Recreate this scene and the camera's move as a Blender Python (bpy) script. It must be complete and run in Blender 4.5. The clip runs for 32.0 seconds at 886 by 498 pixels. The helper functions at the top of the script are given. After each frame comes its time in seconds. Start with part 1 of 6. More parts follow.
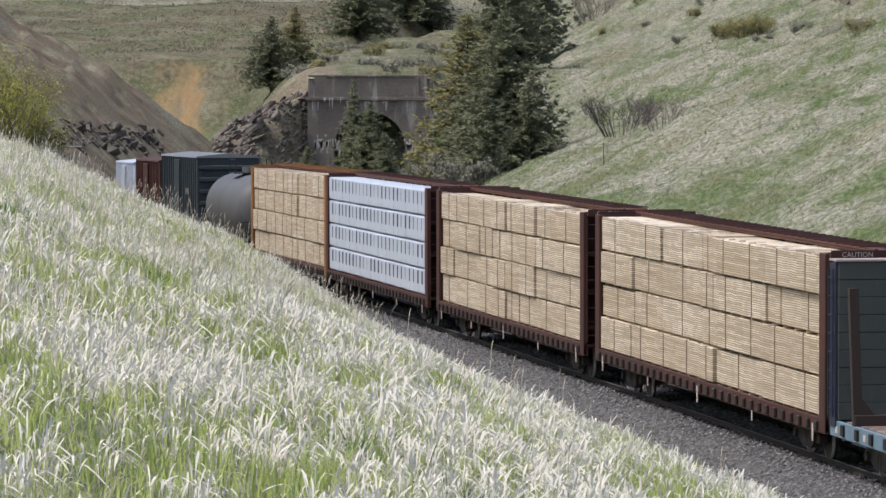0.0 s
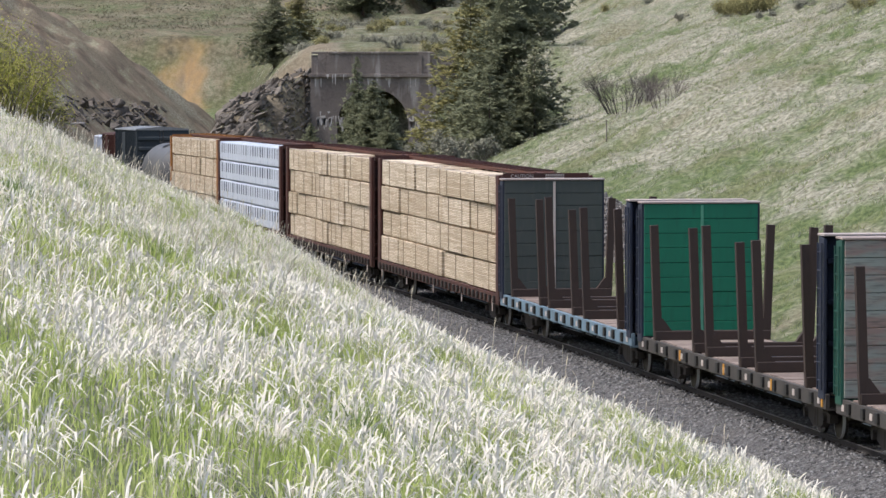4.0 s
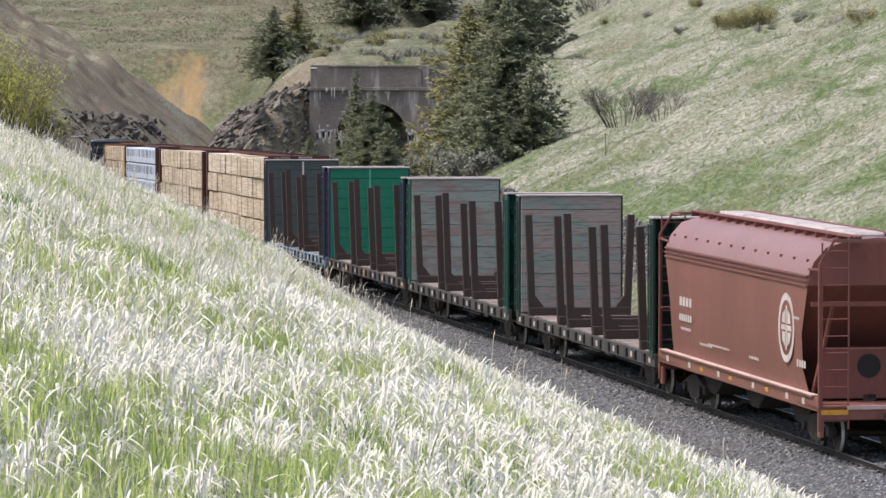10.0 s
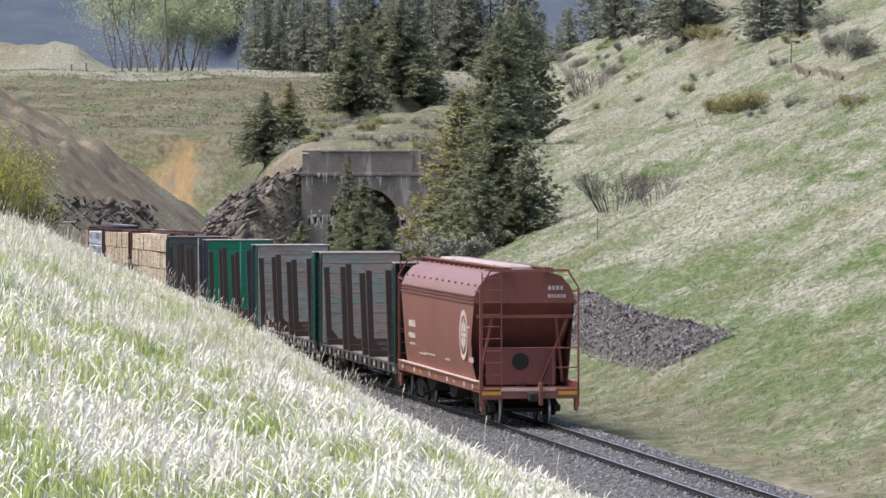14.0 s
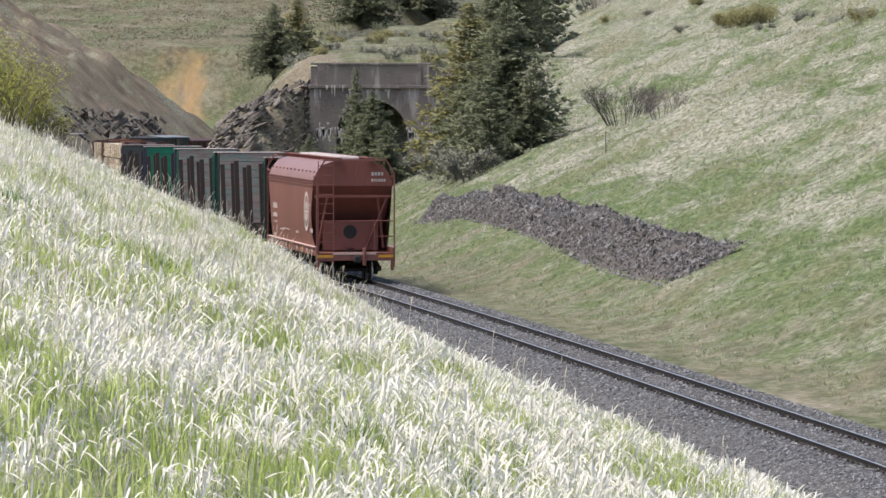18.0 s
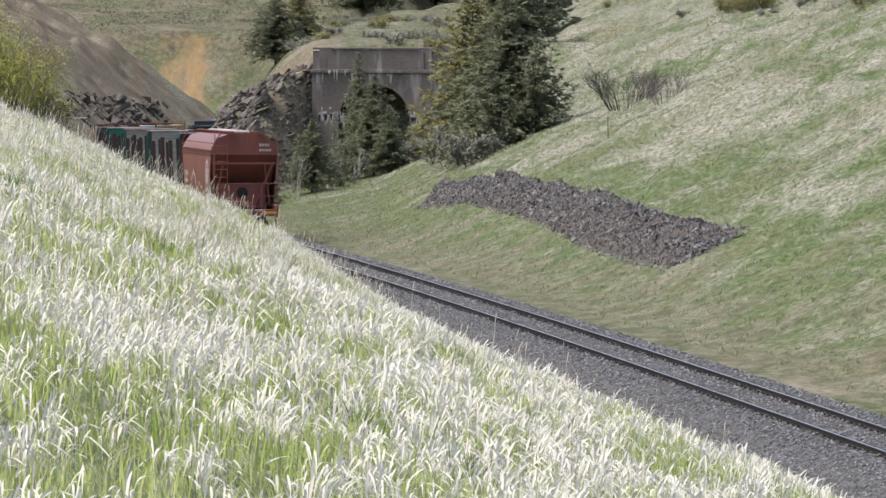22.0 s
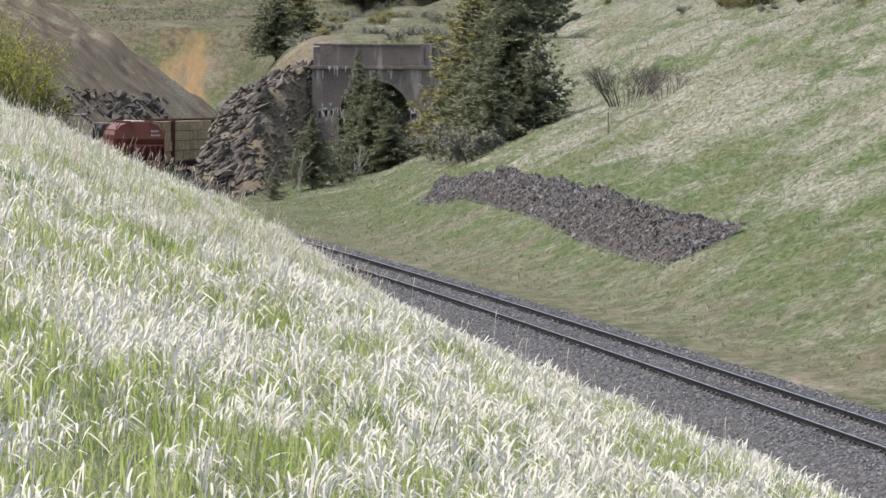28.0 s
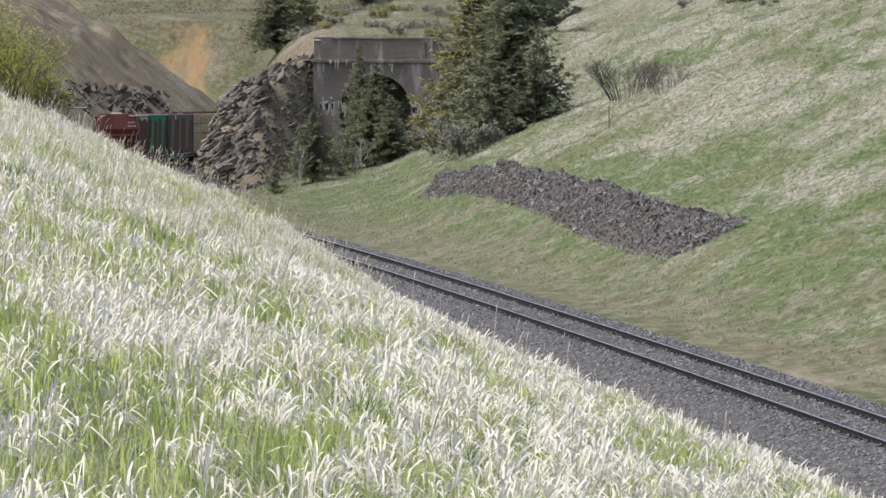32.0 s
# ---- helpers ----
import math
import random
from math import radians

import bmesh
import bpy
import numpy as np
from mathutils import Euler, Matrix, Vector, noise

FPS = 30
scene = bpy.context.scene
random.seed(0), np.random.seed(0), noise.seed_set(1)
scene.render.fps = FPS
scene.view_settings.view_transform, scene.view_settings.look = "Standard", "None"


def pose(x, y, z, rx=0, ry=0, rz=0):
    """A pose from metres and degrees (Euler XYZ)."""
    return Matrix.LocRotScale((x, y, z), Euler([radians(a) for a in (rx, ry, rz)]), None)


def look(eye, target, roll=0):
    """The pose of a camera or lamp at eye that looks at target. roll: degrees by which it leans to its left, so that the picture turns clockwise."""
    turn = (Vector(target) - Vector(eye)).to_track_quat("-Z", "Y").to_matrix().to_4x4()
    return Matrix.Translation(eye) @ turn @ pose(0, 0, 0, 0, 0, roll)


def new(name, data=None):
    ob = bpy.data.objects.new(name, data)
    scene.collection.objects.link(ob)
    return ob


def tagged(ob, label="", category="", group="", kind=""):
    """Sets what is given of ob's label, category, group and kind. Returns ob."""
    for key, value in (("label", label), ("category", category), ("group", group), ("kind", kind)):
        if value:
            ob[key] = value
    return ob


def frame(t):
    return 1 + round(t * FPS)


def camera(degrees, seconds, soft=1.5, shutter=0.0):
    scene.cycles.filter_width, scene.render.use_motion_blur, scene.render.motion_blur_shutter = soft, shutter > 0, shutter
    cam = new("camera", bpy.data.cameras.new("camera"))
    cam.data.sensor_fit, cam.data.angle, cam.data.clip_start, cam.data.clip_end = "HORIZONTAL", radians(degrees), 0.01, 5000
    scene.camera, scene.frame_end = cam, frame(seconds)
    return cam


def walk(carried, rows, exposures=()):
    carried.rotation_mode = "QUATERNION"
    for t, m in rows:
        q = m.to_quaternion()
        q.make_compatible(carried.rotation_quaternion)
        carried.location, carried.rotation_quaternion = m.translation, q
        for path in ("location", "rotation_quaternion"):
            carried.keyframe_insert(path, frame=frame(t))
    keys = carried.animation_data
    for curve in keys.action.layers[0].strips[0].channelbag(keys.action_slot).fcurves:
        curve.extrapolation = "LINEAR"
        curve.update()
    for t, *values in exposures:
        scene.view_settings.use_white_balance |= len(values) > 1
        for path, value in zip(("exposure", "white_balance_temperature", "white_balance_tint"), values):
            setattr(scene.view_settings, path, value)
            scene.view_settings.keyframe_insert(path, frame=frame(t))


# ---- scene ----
cam = camera(10.329, 32.0)
EYE = (0.0, 0.0, 8.718)


def view(t, yaw, pitch, roll):
    y, p = radians(yaw), radians(pitch)
    way = (math.sin(y) * math.cos(p), math.cos(y) * math.cos(p), math.sin(p))
    return t, look(EYE, [e + 100 * w for e, w in zip(EYE, way)], roll)


walk(cam, [
    view(0.0, 0.0492, -2.1550, -0.044),
    view(0.5, 0.0448, -2.1662, -0.027),
    view(1.0, 0.0382, -2.2333, -0.015),
    view(1.5, 0.0282, -2.2873, -0.017),
    view(2.0, 0.0189, -2.3574, -0.033),
    view(2.5, 0.0189, -2.3977, -0.035),
    view(3.0, 0.0189, -2.4380, -0.021),
    view(3.5, 0.0156, -2.4341, 0.009),
    view(5.5, 0.0156, -2.3895, 0.019),
    view(6.0, 0.0156, -2.3849, 0.021),
    view(6.5, 0.0189, -2.3864, 0.013),
    view(7.0, 0.0167, -2.3905, 0.016),
    view(7.5, 0.0167, -2.3547, 0.013),
    view(8.0, 0.0156, -2.3480, 0.017),
    view(8.5, 0.0189, -2.3480, 0.020),
    view(9.0, 0.0212, -2.3331, 0.032),
    view(9.5, 0.0235, -2.3060, 0.032),
    view(10.0, 0.0270, -2.2690, 0.020),
    view(10.5, 0.0293, -2.1640, -0.007),
    view(11.0, 0.0393, -1.9604, -0.029),
    view(11.5, 0.0596, -1.6493, -0.046),
    view(12.0, 0.0899, -1.4065, -0.051),
    view(12.5, 0.1000, -1.3155, -0.054),
    view(13.0, 0.1100, -1.3155, -0.054),
    view(13.5, 0.1214, -1.2649, -0.054),
    view(14.0, 0.1203, -1.2750, -0.048),
    view(14.5, 0.1100, -1.3864, -0.032),
    view(15.0, 0.0807, -1.6377, -0.005),
    view(15.5, 0.0741, -1.8746, 0.031),
    view(17.5, 0.0370, -2.1579, 0.062),
    view(18.0, 0.0270, -2.2934, 0.097),
    view(18.5, 0.0200, -2.4147, 0.130),
    view(19.0, 0.0044, -2.5301, 0.165),
    view(19.5, -0.0011, -2.6299, 0.179),
    view(20.0, 0.0055, -2.6121, 0.171),
    view(20.5, 0.0033, -2.5673, 0.156),
    view(21.0, 0.0089, -2.5362, 0.153),
    view(21.5, 0.0066, -2.4884, 0.165),
    view(22.0, 0.0033, -2.4716, 0.176),
    view(22.5, -0.0000, -2.4764, 0.183),
    view(23.0, -0.0000, -2.4782, 0.191),
    view(23.5, -0.0000, -2.4782, 0.195),
    view(24.0, 0.0011, -2.4896, 0.194),
    view(24.5, 0.0022, -2.4997, 0.180),
    view(25.0, 0.0011, -2.4997, 0.159),
    view(25.5, 0.0022, -2.4957, 0.137),
    view(27.5, -0.0011, -2.5137, 0.135),
    view(28.0, -0.0011, -2.5169, 0.152),
    view(28.5, -0.0011, -2.5086, 0.181),
    view(29.0, -0.0011, -2.5187, 0.197),
    view(29.5, -0.0045, -2.5222, 0.200),
    view(30.0, -0.0011, -2.5187, 0.195),
    view(30.5, -0.0000, -2.5200, 0.193),
    view(31.0, -0.0000, -2.5358, 0.194),
    view(31.5, -0.0068, -2.5770, 0.197),
    view(32.0, -0.0090, -2.5919, 0.193),
], exposures=[(0, 0.4, 6260, 11), (3, 0.57, 6260, 11), (6, 0.68, 6240, 11), (9, 0.76, 6240, 11), (14, 0.88, 6200, 11), (19, 0.74, 6320, 10),
              (25, 0.67, 6320, 10), (32, 0.61, 6340, 10)])

# ---- light ----
SUN_ELEV, SUN_AZ = 60.0, -105.0   # degrees; azimuth from the view's way, to its left
world = bpy.data.worlds.new("world")
scene.world = world
world.use_nodes = True
wn = world.node_tree.nodes
sky = wn.new("ShaderNodeTexSky")
sky.sky_type, sky.sun_disc = "NISHITA", False
sky.sun_elevation, sky.sun_rotation = radians(SUN_ELEV), radians(SUN_AZ)
sky.air_density, sky.dust_density, sky.ozone_density = 1.0, 4.0, 1.0
wn["Background"].inputs["Strength"].default_value = 0.15
world.node_tree.links.new(sky.outputs[0], wn["Background"].inputs["Color"])
sun = new("sun", bpy.data.lights.new("sun", "SUN"))
sun.data.energy, sun.data.angle, sun.data.color = 1.65, radians(11), (1.0, 0.98, 0.96)
_a, _e = radians(SUN_AZ), radians(SUN_ELEV)
sun.matrix_world = look((0, 0, 0), (-math.sin(_a) * math.cos(_e), -math.cos(_a) * math.cos(_e), -math.sin(_e)))


# ---- materials ----
def shader(name, rough=0.8, metal=0.0, spec=0.3):
    m = bpy.data.materials.new(name)
    m.use_nodes = True
    b = m.node_tree.nodes["Principled BSDF"]
    b.inputs["Roughness"].default_value, b.inputs["Metallic"].default_value = rough, metal
    b.inputs["Specular IOR Level"].default_value = spec
    return m, m.node_tree.nodes, m.node_tree.links, b


def mixed(nodes, links, fac, a, b):
    mx = nodes.new("ShaderNodeMix")
    mx.data_type = "RGBA"
    for sock, v in ((mx.inputs[0], fac), (mx.inputs[6], a), (mx.inputs[7], b)):
        if isinstance(v, bpy.types.NodeSocket):
            links.new(v, sock)
        else:
            sock.default_value = v if isinstance(v, float) else (*v, 1)
    return mx.outputs[2]


def noise_of(nodes, links, scale, coord=None, detail=4.0, lo=0.35, hi=0.65, stretch=None):
    n = nodes.new("ShaderNodeTexNoise")
    n.inputs["Scale"].default_value, n.inputs["Detail"].default_value = scale, detail
    if coord is None:
        coord = nodes.new("ShaderNodeTexCoord").outputs["Object"]
    if stretch:
        mp = nodes.new("ShaderNodeMapping")
        mp.inputs["Scale"].default_value = stretch
        links.new(coord, mp.inputs[0])
        coord = mp.outputs[0]
    links.new(coord, n.inputs["Vector"])
    r = nodes.new("ShaderNodeMapRange")
    r.inputs[1].default_value, r.inputs[2].default_value = lo, hi
    links.new(n.outputs["Fac"], r.inputs[0])
    return r.outputs[0]


def bumped(nodes, links, b, height, strength, dist):
    bp = nodes.new("ShaderNodeBump")
    bp.inputs["Strength"].default_value, bp.inputs["Distance"].default_value = strength, dist
    links.new(height, bp.inputs["Height"])
    links.new(bp.outputs[0], b.inputs["Normal"])


def paint(name, colour, dirt=(0.08, 0.06, 0.05), rough=0.6, metal=0.0, amount=0.55, scale=1.2, bump=0.004, stretch=(1, 1, 0.25)):
    """Weathered paint: the colour, streaks of grime at two scales, slight dents."""
    m, n, l, b = shader(name, rough, metal)
    big = noise_of(n, l, scale, stretch=stretch, lo=0.4, hi=0.75)
    fine = noise_of(n, l, scale * 9, lo=0.45, hi=0.8, stretch=stretch)
    mul = n.new("ShaderNodeMath")
    mul.operation = "MULTIPLY"
    mul.inputs[1].default_value = amount
    add = n.new("ShaderNodeMath")
    add.operation = "MAXIMUM"
    l.new(big, add.inputs[0]), l.new(fine, add.inputs[1])
    l.new(add.outputs[0], mul.inputs[0])
    l.new(mixed(n, l, mul.outputs[0], colour, dirt), b.inputs["Base Color"])
    bumped(n, l, b, fine, 0.3, bump)
    return m


def leafy(n, l, b, own=0.6, up=0.7):
    """Loose foliage: each leaf's normal eased towards the sky, as a mass of many small ones scatters."""
    geo = n.new("ShaderNodeNewGeometry")
    ease = n.new("ShaderNodeVectorMath")
    ease.operation = "MULTIPLY_ADD"
    l.new(geo.outputs["Normal"], ease.inputs[0])
    ease.inputs[1].default_value, ease.inputs[2].default_value = (own, own, own), (0, 0, up)
    unit = n.new("ShaderNodeVectorMath")
    unit.operation = "NORMALIZE"
    l.new(ease.outputs[0], unit.inputs[0])
    l.new(unit.outputs[0], b.inputs["Normal"])


def varied(name, a, b_, rough=0.9, scale=3.0, bump=0.02, per="object", spread=0.5, soft=False):
    """Two colours mixed by noise, and by the piece (object) or the island of a mesh."""
    m, n, l, b = shader(name, rough, 0.0, 0.2)
    if per == "object":
        pick = n.new("ShaderNodeObjectInfo").outputs["Random"]
    else:
        pick = n.new("ShaderNodeNewGeometry").outputs["Random Per Island"]
    nz = noise_of(n, l, scale, lo=0.3, hi=0.7)
    mx = n.new("ShaderNodeMix")
    mx.inputs[0].default_value = spread
    l.new(nz, mx.inputs[2]), l.new(pick, mx.inputs[3])
    l.new(mixed(n, l, mx.outputs[0], a, b_), b.inputs["Base Color"])
    if bump:
        bumped(n, l, b, nz, 0.5, bump)
    if soft:
        leafy(n, l, b)
    return m


M = {}
M["brown"] = paint("red_brown_steel", (0.075, 0.028, 0.02), (0.03, 0.022, 0.02), 0.65)
M["brown_top"] = paint("dusty_red_brown_steel", (0.13, 0.055, 0.04), (0.06, 0.04, 0.035), 0.7)
M["ochre"] = paint("ochre_steel", (0.3, 0.13, 0.035), (0.1, 0.06, 0.03), 0.6)
M["hopper"] = paint("hopper_red_paint", (0.215, 0.086, 0.064), (0.125, 0.055, 0.042), 0.5, amount=0.6, scale=0.5)
M["hopper_dark"] = paint("hopper_red_shade_paint", (0.2, 0.07, 0.054), (0.11, 0.045, 0.038), 0.55, amount=0.6)
M["hopper_pale"] = paint("faded_red_dust", (0.5, 0.36, 0.31), (0.3, 0.17, 0.14), 0.8)
M["hatch"] = paint("bleached_hatch_paint", (0.42, 0.36, 0.33), (0.24, 0.15, 0.12), 0.6)
M["roof_pale"] = paint("dusty_roof", (0.25, 0.125, 0.105), (0.15, 0.07, 0.056), 0.38, scale=0.6)
M["white_paint"] = paint("worn_white_stencil", (0.55, 0.5, 0.45), (0.3, 0.13, 0.1), 0.7, amount=0.6, scale=6)
M["yellow"] = paint("yellow_reflector", (0.6, 0.28, 0.03), (0.2, 0.1, 0.03), 0.5, scale=8)
M["black"] = paint("grimy_black_steel", (0.02, 0.019, 0.018), (0.045, 0.038, 0.032), 0.7)
M["under"] = paint("dusty_underframe", (0.035, 0.03, 0.027), (0.07, 0.058, 0.05), 0.85)
M["wheel"] = paint("worn_wheel_steel", (0.06, 0.05, 0.045), (0.03, 0.025, 0.022), 0.5, 0.6)
M["tread"] = paint("bright_wheel_tread", (0.75, 0.75, 0.75), (0.45, 0.43, 0.42), 0.5, 0.35, amount=0.3)
M["dark_face"] = paint("charcoal_bulkhead_paint", (0.055, 0.066, 0.06), (0.09, 0.092, 0.084), 0.7, scale=0.8)
M["green_face"] = paint("green_bulkhead_paint", (0.012, 0.15, 0.085), (0.015, 0.085, 0.055), 0.6, scale=0.8)
M["green_dark"] = paint("dark_green_steel", (0.014, 0.04, 0.03), (0.03, 0.03, 0.027), 0.6)
M["green_mid"] = paint("teal_green_steel", (0.018, 0.085, 0.06), (0.025, 0.045, 0.037), 0.6)
M["blue_dark"] = paint("dark_blue_steel", (0.022, 0.028, 0.052), (0.04, 0.04, 0.045), 0.6)
M["blue_sill"] = paint("pale_blue_sill_paint", (0.16, 0.24, 0.3), (0.06, 0.06, 0.06), 0.7, scale=3)
M["stake"] = paint("stake_brown_steel", (0.05, 0.033, 0.027), (0.03, 0.024, 0.022), 0.75)
M["sill"] = paint("grimy_side_sill", (0.07, 0.062, 0.055), (0.03, 0.027, 0.025), 0.8, scale=3)
M["deck"] = varied("weathered_deck_wood", (0.12, 0.09, 0.075), (0.3, 0.24, 0.205), 0.9, 4.0, 0.01)
M["teal"] = paint("dark_slate_boxcar_paint", (0.028, 0.038, 0.046), (0.05, 0.05, 0.048), 0.55)
M["tin_roof"] = paint("pale_galvanised_roof", (0.2, 0.205, 0.21), (0.09, 0.085, 0.08), 0.5)
M["tank"] = paint("grey_tank_paint", (0.115, 0.113, 0.112), (0.055, 0.05, 0.046), 0.5, scale=0.7)
M["white_sheet"] = paint("white_plastic_wrap", (0.58, 0.615, 0.68), (0.33, 0.37, 0.45), 0.35, amount=0.6, scale=2.5, bump=0.02)
M["slot"] = paint("dark_gap", (0.05, 0.065, 0.09), (0.1, 0.12, 0.15), 0.7)
M["green_pale"] = paint("worn_green_seam", (0.1, 0.3, 0.2), (0.02, 0.14, 0.09), 0.6, scale=6)
M["strap"] = paint("dull_strap", (0.24, 0.18, 0.12), (0.34, 0.27, 0.18), 0.6)
M["rail"] = paint("rusty_rail_web", (0.045, 0.038, 0.034), (0.028, 0.024, 0.022), 0.7, 0.3)
M["railhead"] = paint("polished_rail_head", (0.5, 0.48, 0.47), (0.3, 0.28, 0.27), 0.35, 0.9, amount=0.4)
M["tie"] = varied("weathered_tie_wood", (0.055, 0.045, 0.038), (0.12, 0.1, 0.088), 0.9, 5.0, 0.01)
M["bark"] = varied("conifer_bark", (0.07, 0.05, 0.04), (0.12, 0.095, 0.08), 0.95, 6.0, 0.02)
M["post_wood"] = varied("grey_post_wood", (0.1, 0.085, 0.075), (0.2, 0.18, 0.16), 0.9, 6.0, 0.01)


def wood_stack():
    """Sawn boards stacked in a bundle: courses and board ends as fine joints, each bundle its own tint."""
    m, n, l, b = shader("sawn_lumber", 0.75, 0.0, 0.2)
    tc = n.new("ShaderNodeTexCoord").outputs["Object"]
    sep = n.new("ShaderNodeSeparateXYZ")
    l.new(tc, sep.inputs[0])
    com = n.new("ShaderNodeCombineXYZ")
    l.new(sep.outputs[0], com.inputs[0]), l.new(sep.outputs[2], com.inputs[1])
    br = n.new("ShaderNodeTexBrick")
    br.inputs["Scale"].default_value = 1.0
    br.inputs["Brick Width"].default_value, br.inputs["Row Height"].default_value = 1.9, 0.052
    br.inputs["Mortar Size"].default_value = 0.008
    br.inputs["Color1"].default_value = (0.5, 0.42, 0.31, 1)
    br.inputs["Color2"].default_value = (0.8, 0.72, 0.585, 1)
    br.inputs["Mortar"].default_value = (0.2, 0.15, 0.1, 1)
    br.offset = 0.37
    wob = n.new("ShaderNodeTexNoise")
    wob.inputs["Scale"].default_value, wob.inputs["Detail"].default_value = 2.2, 3.0
    l.new(tc, wob.inputs["Vector"])
    jog = n.new("ShaderNodeVectorMath")
    jog.operation = "MULTIPLY_ADD"
    l.new(wob.outputs["Color"], jog.inputs[0])
    jog.inputs[1].default_value = (0.3, 0.07, 0)
    l.new(com.outputs[0], jog.inputs[2])
    l.new(jog.outputs[0], br.inputs["Vector"])
    rnd = n.new("ShaderNodeObjectInfo").outputs["Random"]
    tint = mixed(n, l, rnd, (1.0, 0.97, 0.93), (0.86, 0.8, 0.72))
    mul = n.new("ShaderNodeMix")
    mul.data_type, mul.blend_type = "RGBA", "MULTIPLY"
    mul.inputs[0].default_value = 1.0
    l.new(br.outputs["Color"], mul.inputs[6]), l.new(tint, mul.inputs[7])
    stain = noise_of(n, l, 3.2, tc, detail=7.0, lo=0.42, hi=0.72, stretch=(0.6, 1, 1.6))
    sm = n.new("ShaderNodeMath")
    sm.operation = "MULTIPLY"
    sm.inputs[1].default_value = 0.7
    l.new(stain, sm.inputs[0])
    l.new(mixed(n, l, sm.outputs[0], mul.outputs[2], (0.36, 0.285, 0.2)), b.inputs["Base Color"])
    bumped(n, l, b, br.outputs["Fac"], 0.5, -0.01)
    return m


M["lumber"] = wood_stack()


def board_face(name, a, b_, c):
    """Horizontal planks of weathered paint worn through to another colour."""
    m, n, l, b = shader(name, 0.8, 0.0, 0.2)
    worn = noise_of(n, l, 1.3, lo=0.45, hi=0.62, stretch=(1, 0.6, 2.2))
    fine = noise_of(n, l, 7.0, lo=0.5, hi=0.72, stretch=(1, 0.3, 3))
    base = mixed(n, l, worn, a, b_)
    fm = n.new("ShaderNodeMath")
    fm.operation = "MULTIPLY"
    fm.inputs[1].default_value = 0.7
    l.new(fine, fm.inputs[0])
    l.new(mixed(n, l, fm.outputs[0], base, c), b.inputs["Base Color"])
    bumped(n, l, b, fine, 0.4, 0.006)
    return m


M["grey_face"] = board_face("grey_green_planks", (0.24, 0.265, 0.235), (0.25, 0.185, 0.16), (0.1, 0.1, 0.09))
M["grey_red_face"] = board_face("grey_brown_planks", (0.28, 0.225, 0.2), (0.2, 0.24, 0.21), (0.12, 0.09, 0.08))


def ground_material():
    """Dry and green grass, dirt cut, orange clay and haze-blued far forest, told apart by place and noise."""
    m, n, l, b = shader("hill_ground", 0.95, 0.0, 0.1)
    tc = n.new("ShaderNodeTexCoord").outputs["Object"]
    big = noise_of(n, l, 0.07, tc, 5, 0.4, 0.62)
    mid = noise_of(n, l, 0.45, tc, 6, 0.38, 0.66, (0.8, 1.1, 1))
    fine = noise_of(n, l, 5.0, tc, 6, 0.34, 0.66, (1, 0.6, 1))
    streak = noise_of(n, l, 1.6, tc, 7, 0.36, 0.64, (1, 0.5, 1))
    green = mixed(n, l, fine, (0.055, 0.076, 0.03), (0.135, 0.165, 0.068))
    dry = mixed(n, l, fine, (0.125, 0.12, 0.08), (0.34, 0.325, 0.25))
    pick = n.new("ShaderNodeAttribute")
    pick.attribute_name = "dryness"
    turn_ = n.new("ShaderNodeMath")
    turn_.operation = "MULTIPLY_ADD"
    l.new(streak, turn_.inputs[0])
    turn_.inputs[1].default_value = 0.55
    l.new(pick.outputs["Fac"], turn_.inputs[2])
    level = n.new("ShaderNodeMapRange")
    level.inputs[1].default_value, level.inputs[2].default_value = 0.25, 1.1
    l.new(turn_.outputs[0], level.inputs[0])
    grass = mixed(n, l, level.outputs[0], green, dry)
    grass = mixed(n, l, noise_of(n, l, 0.2, tc, 6, 0.5, 0.85), grass, mixed(n, l, fine, (0.1, 0.09, 0.048), (0.19, 0.172, 0.095)))
    dirt = mixed(n, l, mid, (0.12, 0.09, 0.064), (0.29, 0.225, 0.16))
    dirt = mixed(n, l, noise_of(n, l, 0.16, tc, 6, 0.4, 0.62), dirt, mixed(n, l, fine, (0.13, 0.108, 0.075), (0.24, 0.2, 0.135)))
    dirt = mixed(n, l, noise_of(n, l, 0.35, tc, 7, 0.54, 0.68, (1.6, 0.5, 0.5)), dirt, mixed(n, l, fine, (0.2, 0.19, 0.11), (0.36, 0.335, 0.24)))
    dirt = mixed(n, l, pick.outputs["Fac"], mixed(n, l, streak, (0.065, 0.06, 0.038), (0.165, 0.14, 0.088)), dirt)
    at = n.new("ShaderNodeAttribute")
    at.attribute_name = "soil"
    soil = n.new("ShaderNodeSeparateColor")
    l.new(at.outputs["Color"], soil.inputs[0])
    col = mixed(n, l, soil.outputs[0], grass, dirt)
    col = mixed(n, l, soil.outputs[1], col, mixed(n, l, noise_of(n, l, 0.5, tc, 7, 0.36, 0.66, (1.4, 0.5, 0.25)), (0.4, 0.25, 0.1), (0.2, 0.14, 0.085)))
    # far forest: the blue-grey of aerial haze is painted into its colour
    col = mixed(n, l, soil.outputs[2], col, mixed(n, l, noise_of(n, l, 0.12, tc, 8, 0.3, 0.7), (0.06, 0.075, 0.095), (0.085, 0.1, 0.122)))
    l.new(col, b.inputs["Base Color"])
    add = n.new("ShaderNodeMath")
    l.new(mid, add.inputs[0]), l.new(fine, add.inputs[1])
    bumped(n, l, b, add.outputs[0], 0.5, 0.1)
    return m


